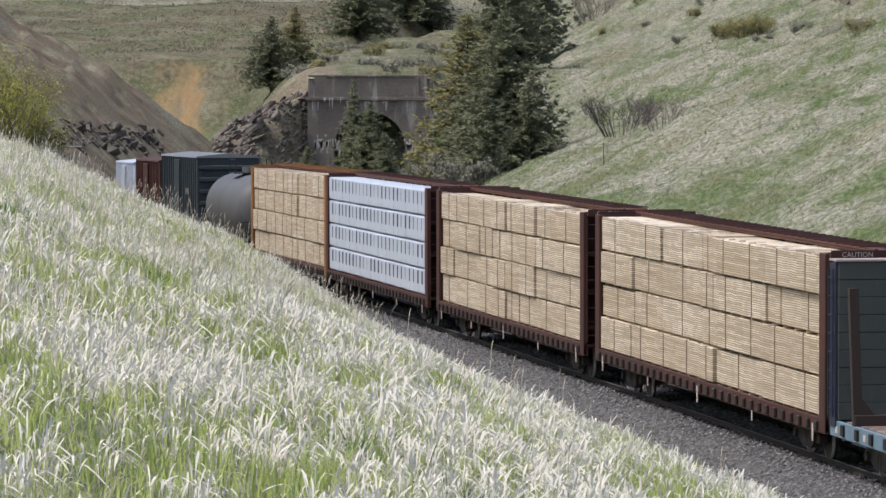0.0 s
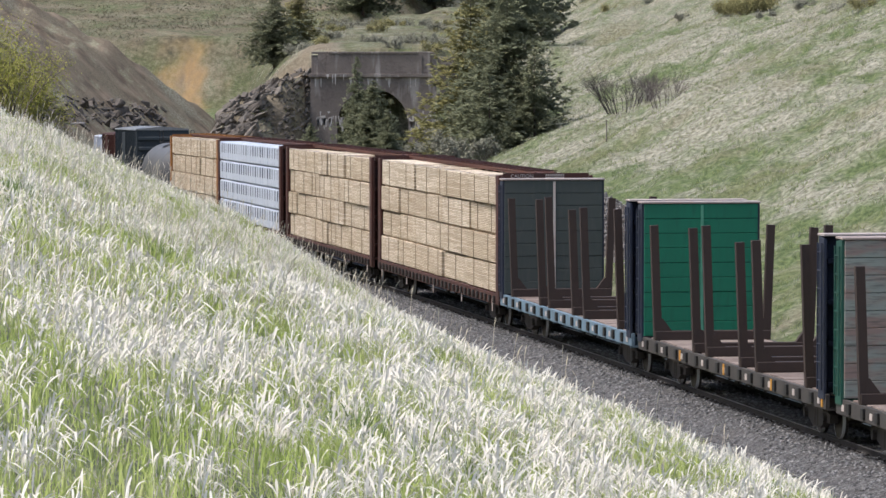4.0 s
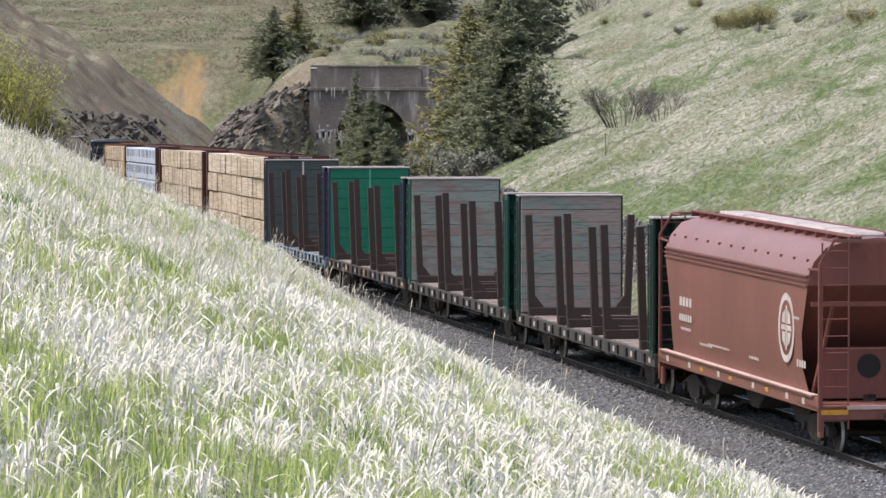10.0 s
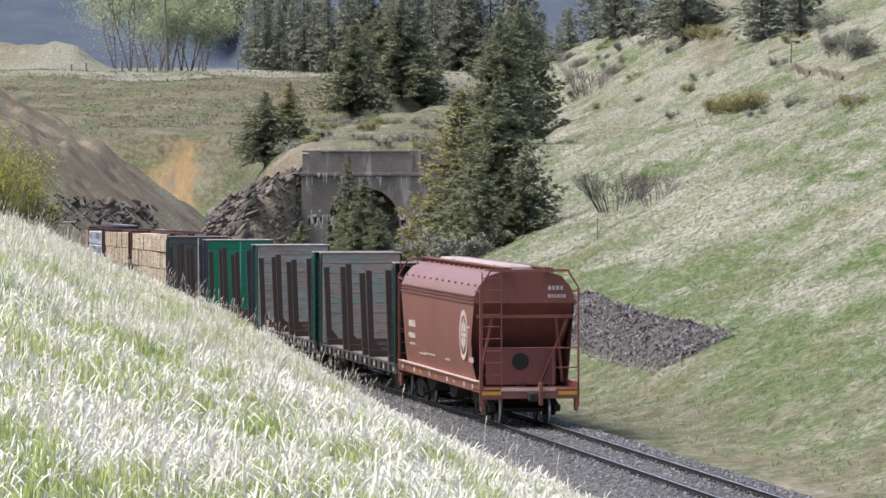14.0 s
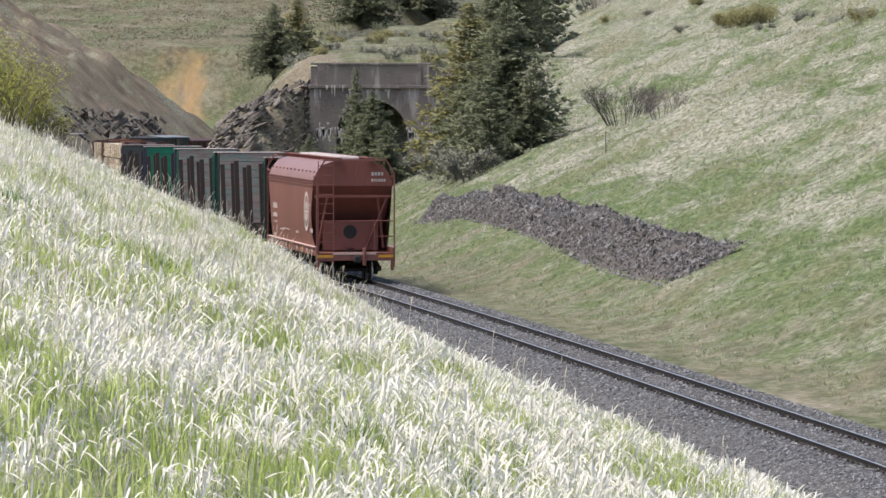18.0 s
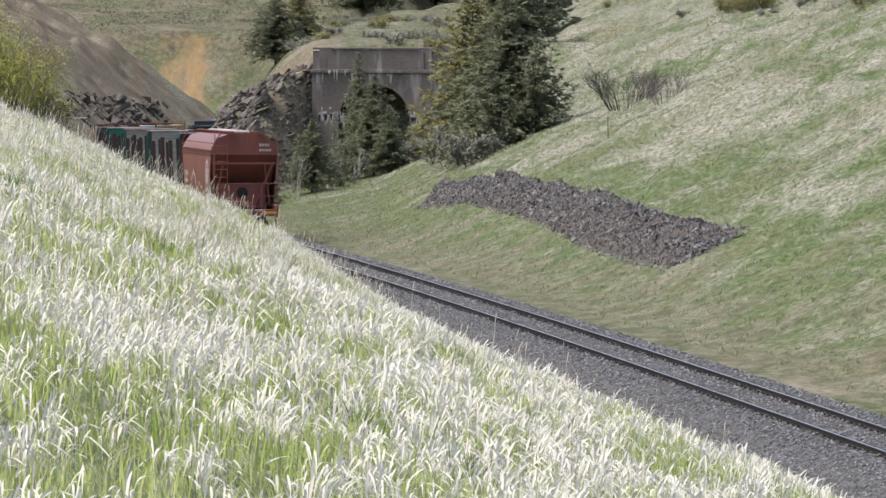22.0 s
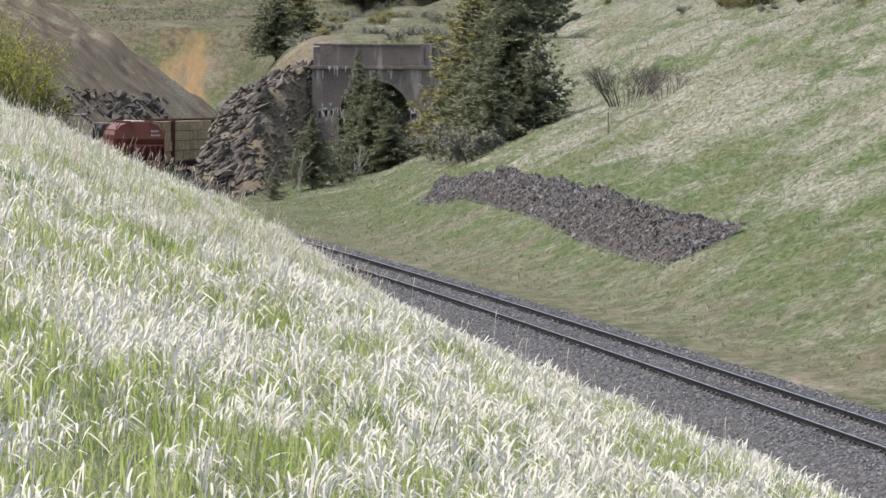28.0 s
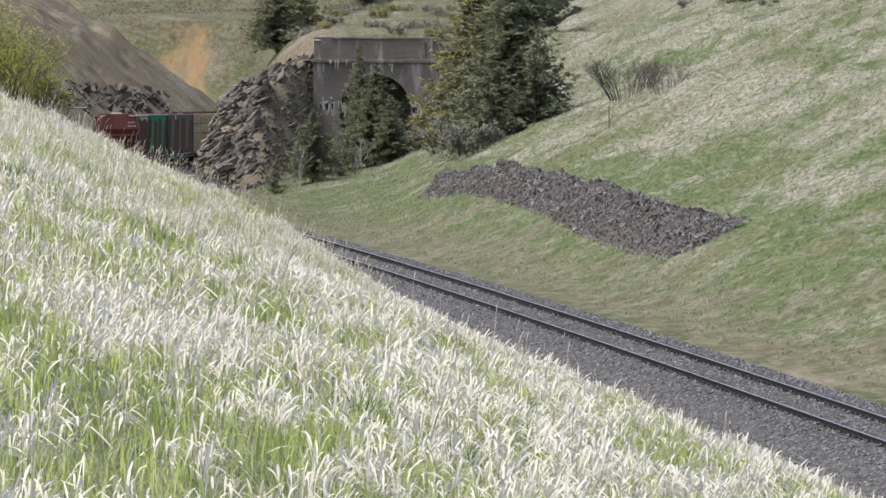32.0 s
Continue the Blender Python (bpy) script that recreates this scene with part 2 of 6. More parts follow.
M["ground"] = ground_material()
M["ballast"] = varied("grey_ballast_stone", (0.028, 0.027, 0.026), (0.32, 0.312, 0.304), 0.9, 9.0, 0.03, "island", 0.6)


def ballast_bed():
    m, n, l, b = shader("ballast_bed", 0.95, 0.0, 0.15)
    v = n.new("ShaderNodeTexVoronoi")
    v.inputs["Scale"].default_value = 13.0
    tc = n.new("ShaderNodeTexCoord").outputs["Object"]
    l.new(tc, v.inputs["Vector"])
    sep = n.new("ShaderNodeSeparateColor")
    l.new(v.outputs["Color"], sep.inputs[0])
    stones = mixed(n, l, sep.outputs[0], (0.035, 0.033, 0.032), (0.165, 0.16, 0.156))
    big = noise_of(n, l, 0.6, tc, lo=0.4, hi=0.7)
    bm_ = n.new("ShaderNodeMath")
    bm_.operation = "MULTIPLY"
    bm_.inputs[1].default_value = 0.4
    l.new(big, bm_.inputs[0])
    l.new(mixed(n, l, bm_.outputs[0], stones, (0.1, 0.09, 0.082)), b.inputs["Base Color"])
    bumped(n, l, b, v.outputs["Distance"], 0.9, -0.05)
    return m


M["bed"] = ballast_bed()


# ---- mesh helpers ----
def part(name, bm, material, parent=None, label=""):
    me = bpy.data.meshes.new(name)
    bm.to_mesh(me)
    bm.free()
    me.materials.append(M[material] if isinstance(material, str) else material)
    ob = new(name, me)
    ob.parent = parent
    return tagged(ob, label)


def raw(name, verts, faces, material, parent=None, label="", smooth=False):
    me = bpy.data.meshes.new(name)
    me.from_pydata([tuple(v) for v in verts], [], [tuple(f) for f in faces])
    if smooth:
        me.polygons.foreach_set("use_smooth", [True] * len(me.polygons))
    me.materials.append(M[material] if isinstance(material, str) else material)
    ob = new(name, me)
    ob.parent = parent
    return tagged(ob, label)


def thing(name, label, category, group=""):
    return tagged(new(name), label, category, group)


def box(bm, x0, x1, y0, y1, z0, z1, bevel=0.0, m=None):
    g = bmesh.ops.create_cube(bm, size=1.0)
    vs = g["verts"]
    for v in vs:
        v.co = Vector((x0 + (v.co.x + 0.5) * (x1 - x0), y0 + (v.co.y + 0.5) * (y1 - y0), z0 + (v.co.z + 0.5) * (z1 - z0)))
    if m is not None:
        bmesh.ops.transform(bm, matrix=m, verts=vs)
    if bevel:
        es = list({e for v in vs for e in v.link_edges})
        bmesh.ops.bevel(bm, geom=es, offset=bevel, segments=1, affect="EDGES")
    return bm


def rod(bm, a, b, r, seg=8, r2=None):
    a, b = Vector(a), Vector(b)
    m = Matrix.Translation((a + b) / 2) @ (b - a).to_track_quat("Z", "Y").to_matrix().to_4x4()
    bmesh.ops.create_cone(bm, cap_ends=True, segments=seg, radius1=r, radius2=r if r2 is None else r2, depth=(b - a).length, matrix=m)
    return bm


def beam(bm, a, b, w, h):
    """A square bar of width w and height h from a to b."""
    a, b = Vector(a), Vector(b)
    m = Matrix.Translation((a + b) / 2) @ (b - a).to_track_quat("Z", "Y").to_matrix().to_4x4()
    L = (b - a).length
    return box(bm, -w / 2, w / 2, -h / 2, h / 2, -L / 2, L / 2, 0, m)


def prism(bm, pts, y0, y1):
    """An outline in x, z pulled from y0 to y1."""
    lo = [bm.verts.new((x, y0, z)) for x, z in pts]
    hi = [bm.verts.new((x, y1, z)) for x, z in pts]
    k = len(pts)
    bm.faces.new(lo), bm.faces.new(hi[::-1])
    for i in range(k):
        bm.faces.new((lo[i], hi[i], hi[(i + 1) % k], lo[(i + 1) % k]))
    bmesh.ops.recalc_face_normals(bm, faces=bm.faces[:])
    return bm


def B():
    return bmesh.new()


def blocks(name, dims, material, parent, places, label="", bevel=0.0):
    """Alike small boxes as parts of their own on one mesh, at the given middles."""
    bm = bmesh.new()
    x, y, z = (d / 2 for d in dims)
    box(bm, -x, x, -y, y, -z, z, bevel)
    me_ = bpy.data.meshes.new(name)
    bm.to_mesh(me_), bm.free()
    me_.materials.append(M[material])
    for p in places:
        ob = new(name, me_)
        ob.parent, ob.location = parent, p
        tagged(ob, label)


# ---- the line of the track ----
C0, C1, C2, C3, C4 = 2.918, -15.542, 0.7522, -0.2967, 0.2582
Y_LO, Y_HI = 30.0, 490.0


def track_x(Y):
    def poly(v):
        y = (v - 150) / 100
        return C0 + C1 * y + C2 * y ** 2 + C3 * y ** 3 + C4 * y ** 4

    Yc = np.clip(Y, Y_LO, Y_HI)
    lo = (poly(Y_LO + 1) - poly(Y_LO)) * np.minimum(Y - Y_LO, 0)
    over = np.maximum(Y - Y_HI, 0)
    hi = (poly(Y_HI) - poly(Y_HI - 1)) * over + 0.0002 * np.minimum(over, 90) ** 2 + 0.036 * np.maximum(over - 90, 0)
    return poly(Yc) + lo + hi


def track_z(Y):
    v = np.clip(Y, 20, 480) - 150
    return -0.00185 * v - 7.04e-5 * v ** 2 + 1.1e-7 * v ** 3


GY = np.arange(-150.0, 800.0, 0.5)
GX = track_x(GY)
GS = np.r_[0, np.cumsum(np.hypot(np.diff(GX), 0.5))]
GS -= np.interp(20.0, GY, GS)


def on_track(s, side=0.0, up=0.0):
    """The point s metres along the track, side metres to its left and up metres over the rails."""
    Y = np.interp(s, GS, GY)
    g = (track_x(Y + 0.5) - track_x(Y - 0.5))
    n = np.hypot(1, g)
    return np.stack([track_x(Y) - side / n, Y + side * g / n, track_z(Y) + up], -1)


TRAVEL = ((0, -15.3), (1, -4.5), (2, 6.1), (3, 16.65), (3.5, 21.85), (5.5, 42.55), (7, 57.85), (8, 68.0), (9, 78.2), (10, 88.45), (11, 98.9),
          (12, 109.9), (13, 120.8), (14, 131.7), (15, 142.4), (15.5, 147.6), (17.5, 168.0), (19, 183.7), (20, 193.7), (21, 203.8),
          (22, 214.5), (23, 226.2), (25.5, 256.9), (28, 286.5), (30, 307.8), (32, 327.5))


def travelled(t):
    """How far the train's last end has come along the track, gliding between the known times."""
    T_, S_ = np.array(TRAVEL).T
    g = np.gradient(S_, T_)
    i = int(np.clip(np.searchsorted(T_, t) - 1, 0, len(T_) - 2))
    h = T_[i + 1] - T_[i]
    u = (t - T_[i]) / h
    return ((2 * u ** 3 - 3 * u ** 2 + 1) * S_[i] + (u ** 3 - 2 * u ** 2 + u) * h * g[i]
            + (3 * u ** 2 - 2 * u ** 3) * S_[i + 1] + (u ** 3 - u ** 2) * h * g[i + 1])


MOVING = []   # (thing, place of its middle in the train, half the distance of its trucks)


def car_pose(t, sigma, half):
    s = travelled(t) + sigma
    a, b = on_track(s - half), on_track(s + half)
    mid, way = (a + b) / 2, b - a
    return pose(*mid, 0, -math.degrees(math.atan2(way[2], math.hypot(way[0], way[1]))), math.degrees(math.atan2(way[1], way[0])))


# ---- the ground ----
def smooth01(v):
    v = np.clip(v, 0, 1)
    return v * v * (3 - 2 * v)


def waves(X, Y, scale, seed):
    """A soft rolling noise from a few sine waves of mixed headings."""
    r = np.random.RandomState(seed)
    out = np.zeros(np.broadcast(X, Y).shape)
    for k in range(7):
        a, ph, f = r.uniform(0, 6.28), r.uniform(0, 6.28), r.uniform(0.6, 1.9) / scale
        out = out + np.sin((np.cos(a) * X + np.sin(a) * Y) * f * 6.28 + ph)
    return out / 3.2


def bank_z(X, Y):
    """The grassy bank on which the camera stands, falling to the track."""
    dd = np.maximum((track_x(Y) - X) / 1.011 - 3.0, 0)
    a = 0.312 + 0.238 * np.clip(Y, 0, 260) / 100
    h = a * (dd - 1.58 * (1 - np.exp(-dd / 1.58))) - 1.73 * np.exp(-((X + 1) / 5) ** 2 - ((Y - 92) / 14) ** 2)
    h = h / (1 + np.abs(h / 11.77) ** 2.77) ** (1 / 2.77)
    knoll = 2.0 * (1 - smooth01((Y - 8) / 20)) * smooth01((dd - 8) / 8)   # where the camera stands
    return track_z(Y) - 0.55 + h + knoll


def ground_z(X, Y):
    X, Y = np.asarray(X, float), np.asarray(Y, float)
    tz, tx = track_z(Y), track_x(Y)
    o = (X - tx) / np.hypot(1, 0.12)
    # left of the track: the near bank, then the cut slope past it, ending in a spur
    left = bank_z(X, Y) + 0.12 * waves(X, Y, 9, 3) + 0.045 * waves(X * 1.6, Y * 0.4, 2.6, 4) - 0.24 * np.exp(-((X + 10.5) / 3.5) ** 2 - ((Y - 110) / 30) ** 2)
    d = np.maximum(-o - 3.6, 0)
    cut = tz - 0.5 + 1.25 * np.minimum(d, 7) + 0.6 * np.maximum(d - 7, 0) * (1 + 0.05 * waves(X, Y, 14, 5))
    cut = cut + (0.3 * waves(X, Y, 6, 6) + 0.35 * np.abs(waves(X * 2.2, Y * 0.5, 5, 7))) * smooth01(d / 4)
    cut = np.minimum(cut, 21 + 0.02 * d)
    end = smooth01((Y - 500) / 28 + 0.1 * waves(X, Y, 12, 8))
    cut = cut * (1 - end) + (tz - 0.5) * end
    w = smooth01((Y - 230) / 70)
    left = left * (1 - w) + cut * w
    # right of the track: ditch, then the hillside
    xb = np.where(Y < 230, tx, track_x(np.array(230.0)) - 0.02 * (Y - 230))
    e = X - xb
    r = np.maximum(e - 3.6, 0)
    tzr = np.where(Y < 230, tz, track_z(np.array(230.0)) + 0.002 * (Y - 230))
    tzr = tz + (tzr - tz) * smooth01((o - 5) / 9)
    rise = np.where(r < 5, 0.055 * r ** 2, 0.275 * 5 + (r - 5) * 0.42 - 1.375 + 1.375 * 1)
    hill = tzr - 0.55 + rise * (1 + 0.03 * waves(X, Y, 40, 11))
    hill = hill + 0.35 * waves(X, Y, 16, 12) * smooth01((r - 6) / 10) + 0.1 * waves(X, Y, 4, 14) * smooth01((r - 4) / 6)
    hill = hill + (0.08 * waves(o, Y * 0.3, 2.6, 20) + 0.06 * waves(X, Y, 2.6, 18)) * smooth01((r - 3) / 4)
    hill = hill + 0.036 * np.maximum(Y - 285, 0) * smooth01((X / np.maximum(Y, 1) - 0.011) / 0.014) * (1 + 0.12 * waves(X, Y, 45, 13))
    far = np.maximum(r - 60, 0)
    hill = hill - 0.25 * far
    # the hill behind the old portal
    top = 8.1 + 0.027 * np.maximum(Y - 342, 0) + 0.02 * np.maximum(Y - 470, 0) + 0.25 * waves(X, Y, 22, 15)
    edge = 1 - (1 - np.clip((X + 0.0455 * Y) / 7.5, 0, 1)) ** 2
    back = tzr - 0.6 + (top - tzr + 0.6) * smooth01((Y - 340) / 4) * edge
    right = np.maximum(hill, np.where(Y > 336, back, -50))
    front = Y - 326.0 + 0.2 * (X + 14) - 2.0 * np.maximum(X + 12, 0)
    rock = np.minimum(np.minimum(-0.6 + 2.3 * (X + 16.4 + 0.03 * np.minimum(Y - 330, 20)), -2.6 + 0.95 * front), 4.0 + 0.42 * (X + 15))
    rock = np.where((X < -9.1) & (Y > 322) & (Y < 354), rock + 0.3 * waves(X, Y, 3, 19), -50)
    right = np.maximum(right, rock)
    z = np.where(o < 0, left, right)
    # the valley's end: a clay scar, the slope over it and the terrace with the road
    bh = 1.0 + 8.5 * smooth01((Y - 566) / 16) + 8.6 * smooth01((Y - 584) / 105) + 0.4 * waves(X, Y, 25, 17) * smooth01((Y - 570) / 30)
    bh = bh + 0.02 * np.maximum(Y - 700, 0) - 0.00002 * np.maximum(Y - 900, 0) ** 1.0
    z = np.where(Y > 540, np.maximum(z, bh * smooth01((Y - 535) / 35) - 3 * (1 - smooth01((Y - 535) / 35))), z)
    # grassy mound on the terrace
    z = z + 4.6 * np.exp(-((Y - 742) / 13) ** 2) * smooth01((X + 82) / 12) * smooth01((-46.5 - X) / 9) * (1 + 0.12 * waves(X, Y, 7, 22))
    # far forested ridge
    px = X / np.maximum(Y, 1)
    ridge = smooth01((Y - 820) / 800) * (150 + 14 * waves(px * 900, 0 * Y, 60, 21) - 128 * np.exp(-((px + 0.041) / 0.0042) ** 2))
    z = z + ridge
    # the trackbed cuts through all
    lim = tz - 0.55 + 0.95 * np.maximum(np.abs(o) - 3.4, 0)
    z = np.where((np.abs(o) < 40) & (Y > 430) & (Y < 700), np.minimum(z, np.maximum(lim, tz - 0.55)), z)
    z = np.where(np.abs(o) < 3.0, tz - 0.62, z)
    return z


def stretched(a, b, step, lo, hi, n):
    """Even steps from a to b, then ever wider ones out to lo and hi."""
    mid = np.arange(a, b + step / 2, step)
    k = np.linspace(0, 1, n + 1)[1:] ** 2.6
    return np.r_[(a - k * (a - lo))[::-1], mid, b + k * (hi - b)]


gx = stretched(-62, 78, 0.7, -4000, 4000, 34)
gy = np.r_[stretched(6, 300, 0.9, -1500, 301, 22)[:-22], np.arange(301.5, 720, 1.6), 720 + (np.linspace(0, 1, 90)[1:] ** 2) * 3800]
XX, YY = np.meshgrid(gx, gy)
ZZ = ground_z(XX, YY)
nx, ny = len(gx), len(gy)
idx = np.arange(nx * ny).reshape(ny, nx)
quads = np.stack([idx[:-1, :-1], idx[:-1, 1:], idx[1:, 1:], idx[1:, :-1]], -1).reshape(-1, 4)
me = bpy.data.meshes.new("ground")
me.vertices.add(nx * ny)
me.vertices.foreach_set("co", np.stack([XX, YY, ZZ], -1).ravel())
me.loops.add(quads.size)
me.loops.foreach_set("vertex_index", quads.ravel())
me.polygons.add(len(quads))
me.polygons.foreach_set("loop_start", np.arange(0, quads.size, 4))
me.polygons.foreach_set("use_smooth", np.ones(len(quads), bool))
me.update()
soil = me.color_attributes.new("soil", "FLOAT_COLOR", "POINT")
OO = (XX - track_x(YY)) / 1.007
steep = smooth01((YY - 300) / 40) * smooth01((-OO - 3) / 3) * smooth01((540 - YY) / 20)
turf = smooth01(waves(XX, YY, 11, 31) * 0.9 - 0.2)
r_ = np.clip(steep * (1 - 0.75 * turf) + (np.abs(OO) < 5) * (YY > 60) * 0.5 + smooth01((YY - 560) / 20) * smooth01((672 - YY) / 12) * (0.72 + 0.3 * waves(XX, YY, 14, 37) + 0.25 * waves(XX, YY, 5, 36)), 0, 1)
scrub = smooth01((YY - 341) / 3) * smooth01((565 - YY) / 30) * smooth01((12 - XX) / 12) * (XX > track_x(YY)) * (0.45 + 0.35 * waves(XX, YY, 5, 35))
r_ = np.clip(np.maximum(r_, scrub), 0, 1)
verge = smooth01((OO - 3) / 1.5) * smooth01((9.6 - OO + 1.8 * waves(XX, YY, 9, 38)) / 4) * (YY < 330)
r_ = np.clip(np.maximum(r_, 0.6 * verge * (0.75 + 0.5 * waves(XX, YY, 3, 39))), 0, 1)
r_ = np.maximum(r_, 0.95 * smooth01((9 - OO) / 4) * (OO > 0) * smooth01((YY - 336) / 8) * smooth01((562 - YY) / 10))
stone = smooth01((YY - 322) / 4) * smooth01((362 - YY) / 8) * smooth01((-6.5 - XX) / 1.5) * (XX > track_x(YY))
r_ = np.maximum(r_, 0.9 * stone)
g_ = 0.85 * smooth01((YY - 560) / 6) * smooth01((584 + 4 * waves(XX, YY, 9, 46) - YY) / 12) * smooth01(1.3 * np.exp(-((XX / np.maximum(YY, 1) + 0.0522) / 0.0056) ** 2) - 0.3 + 0.28 * waves(XX, YY, 5, 33) + 0.18 * waves(XX, YY, 1.7, 34))
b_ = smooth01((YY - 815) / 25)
UU = XX / np.maximum(YY, 1)
path = np.exp(-((UU - 0.0575) / 0.0028) ** 2) * smooth01((YY - 372) / 10) * smooth01((XX) / 5)   # dirt track up the hill
r_ = np.clip(np.maximum(r_, 0.95 * path), 0, 1)
band = smooth01((UU + 0.043) / 0.004) * smooth01((-0.017 - UU) / 0.004) * smooth01((YY - 620) / 25) * smooth01((672 - YY) / 8)
r_ = np.clip(np.maximum(r_, 0.9 * band), 0, 1)
bare = np.exp(-((XX + 64) / 5) ** 2 - ((YY - 738) / 9) ** 2)
r_ = np.clip(np.maximum(r_, bare), 0, 1)
dry_ = np.clip(0.0 + 0.58 * smooth01((OO - 11 - 2 * waves(XX, YY, 9, 45)) / 8) + 0.3 * waves(XX, YY, 19, 41) + 0.3 * waves(OO, YY * 0.16, 4.5, 42) + 0.28 * waves(OO, YY * 0.2, 2.0, 47) + 0.2 * waves(XX, YY, 5, 48), 0, 1)
dry_ = np.where(OO < 0, np.where(YY > 290, 0.9, 0.45 + 0.2 * waves(XX, YY, 8, 43)), dry_)
dry_ = np.where((YY > 545) & (UU < 0.02), 0.16 + 0.3 * waves(XX, YY, 16, 44), dry_)
dry_ = np.where(YY > 668, 0.85, dry_)
dry_ = np.maximum(dry_, 0.32 * verge)
dry_ = np.where((OO > 0) & (OO < 8) & (YY > 352) & (YY < 562), 0.8, dry_)
dry_ = np.where(scrub > 0.2, 0.3 * dry_, dry_)
dry_ = np.where(stone > 0.3, 0.72, dry_)
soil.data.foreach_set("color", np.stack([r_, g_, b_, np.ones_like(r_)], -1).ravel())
dryness = me.attributes.new("dryness", "FLOAT", "POINT")
dryness.data.foreach_set("value", np.clip(dry_, 0, 1).ravel())
me.materials.append(M["ground"])
ground = tagged(new("ground", me), "grassy hillsides with dirt cuts round a railway line", "hillside", kind="structure")


# ---- the track ----
def along(name, profile, s0, s1, step, material, label="", kind="structure", parent=None):
    """A profile of (side, up) points swept along the track."""
    ss = np.arange(s0, s1, step)
    rows = [on_track(ss, a, b) for a, b in profile]
    k, n = len(profile), len(ss)
    v = np.stack(rows, 1).reshape(-1, 3)
    fs = [(i * k + j, i * k + j + 1, (i + 1) * k + j + 1, (i + 1) * k + j) for i in range(n - 1) for j in range(k - 1)]
    ob = raw(name, v, fs, material, parent, label)
    if kind:
        tagged(ob, kind=kind)
    return ob


bed = along("trackbed", [(4.6, -1.2), (3.3, -0.62), (1.9, -0.14), (1.3, -0.128), (0.9, -0.137), (0, -0.139), (-0.9, -0.137), (-1.3, -0.128), (-1.9, -0.14), (-3.3, -0.7), (-4.6, -1.2)],
            -60, 470, 1.0, "bed", "grey crushed stone ballast under the track")
tagged(bed, category="ballast")


def rail(side, name):
    c = side * 0.7525
    body = along(name, [(c + 0.07, -0.15), (c + 0.07, -0.135), (c + 0.012, -0.115), (c + 0.012, -0.045), (c + 0.036, -0.03), (c + 0.036, -0.004),
                        (c - 0.036, -0.004), (c - 0.036, -0.03), (c - 0.012, -0.045), (c - 0.012, -0.115), (c - 0.07, -0.135), (c - 0.07, -0.15)],
                 -60, 470, 1.5, "rail", "steel rail, rusty web and polished head")
    tagged(body, category="rail")
    along("running_surface", [(c + 0.03, -0.0035), (c + 0.024, 0.0), (c - 0.024, 0.0), (c - 0.03, -0.0035)], -60, 470, 1.5, "railhead", "polished head", "", body)


rail(1, "rail")
rail(-1, "rail")

# ties: those along the open stretch are pieces of their own, the rest one mesh
tie_bm = B()
box(tie_bm, -0.115, 0.115, -1.3, 1.3, -0.30, -0.135, 0.012)
tie_me = bpy.data.meshes.new("tie")
tie_bm.to_mesh(tie_me), tie_bm.free()
tie_me.materials.append(M["tie"])
plate_bm = B()
for sd in (-1, 1):
    box(plate_bm, -0.1, 0.1, sd * 0.7525 - 0.19, sd * 0.7525 + 0.19, -0.137, -0.118, 0.004)
    for dx in (-0.05, 0.05):
        for dy in (-0.1, 0.1):
            box(plate_bm, dx - 0.02, dx + 0.02, sd * 0.7525 + dy - 0.02, sd * 0.7525 + dy + 0.02, -0.12, -0.085)
plate_me = bpy.data.meshes.new("tie_plate")
plate_bm.to_mesh(plate_me), plate_bm.free()
plate_me.materials.append(M["rail"])


def tie_pose(s):
    a, b = on_track(s - 0.3), on_track(s + 0.3)
    rr = random.Random(int(s * 100))
    return pose(*on_track(s, rr.uniform(-0.03, 0.03), rr.uniform(-0.008, 0.0)), 0, 0, math.degrees(math.atan2(b[1] - a[1], b[0] - a[0])) + rr.uniform(-0.8, 0.8))


TIES = [(s, tie_pose(s)) for s in np.arange(66.0, 200.0, 0.5)]


# ---- cars of the train ----
def again(ob, parent, m):
    """A copy of a part with its sub-parts, sharing their meshes."""
    c = ob.copy()
    scene.collection.objects.link(c)
    c.parent, c.matrix_basis = parent, m
    for k in ob.children:
        again(k, c, k.matrix_basis.copy())
    return c


TRUCK = []


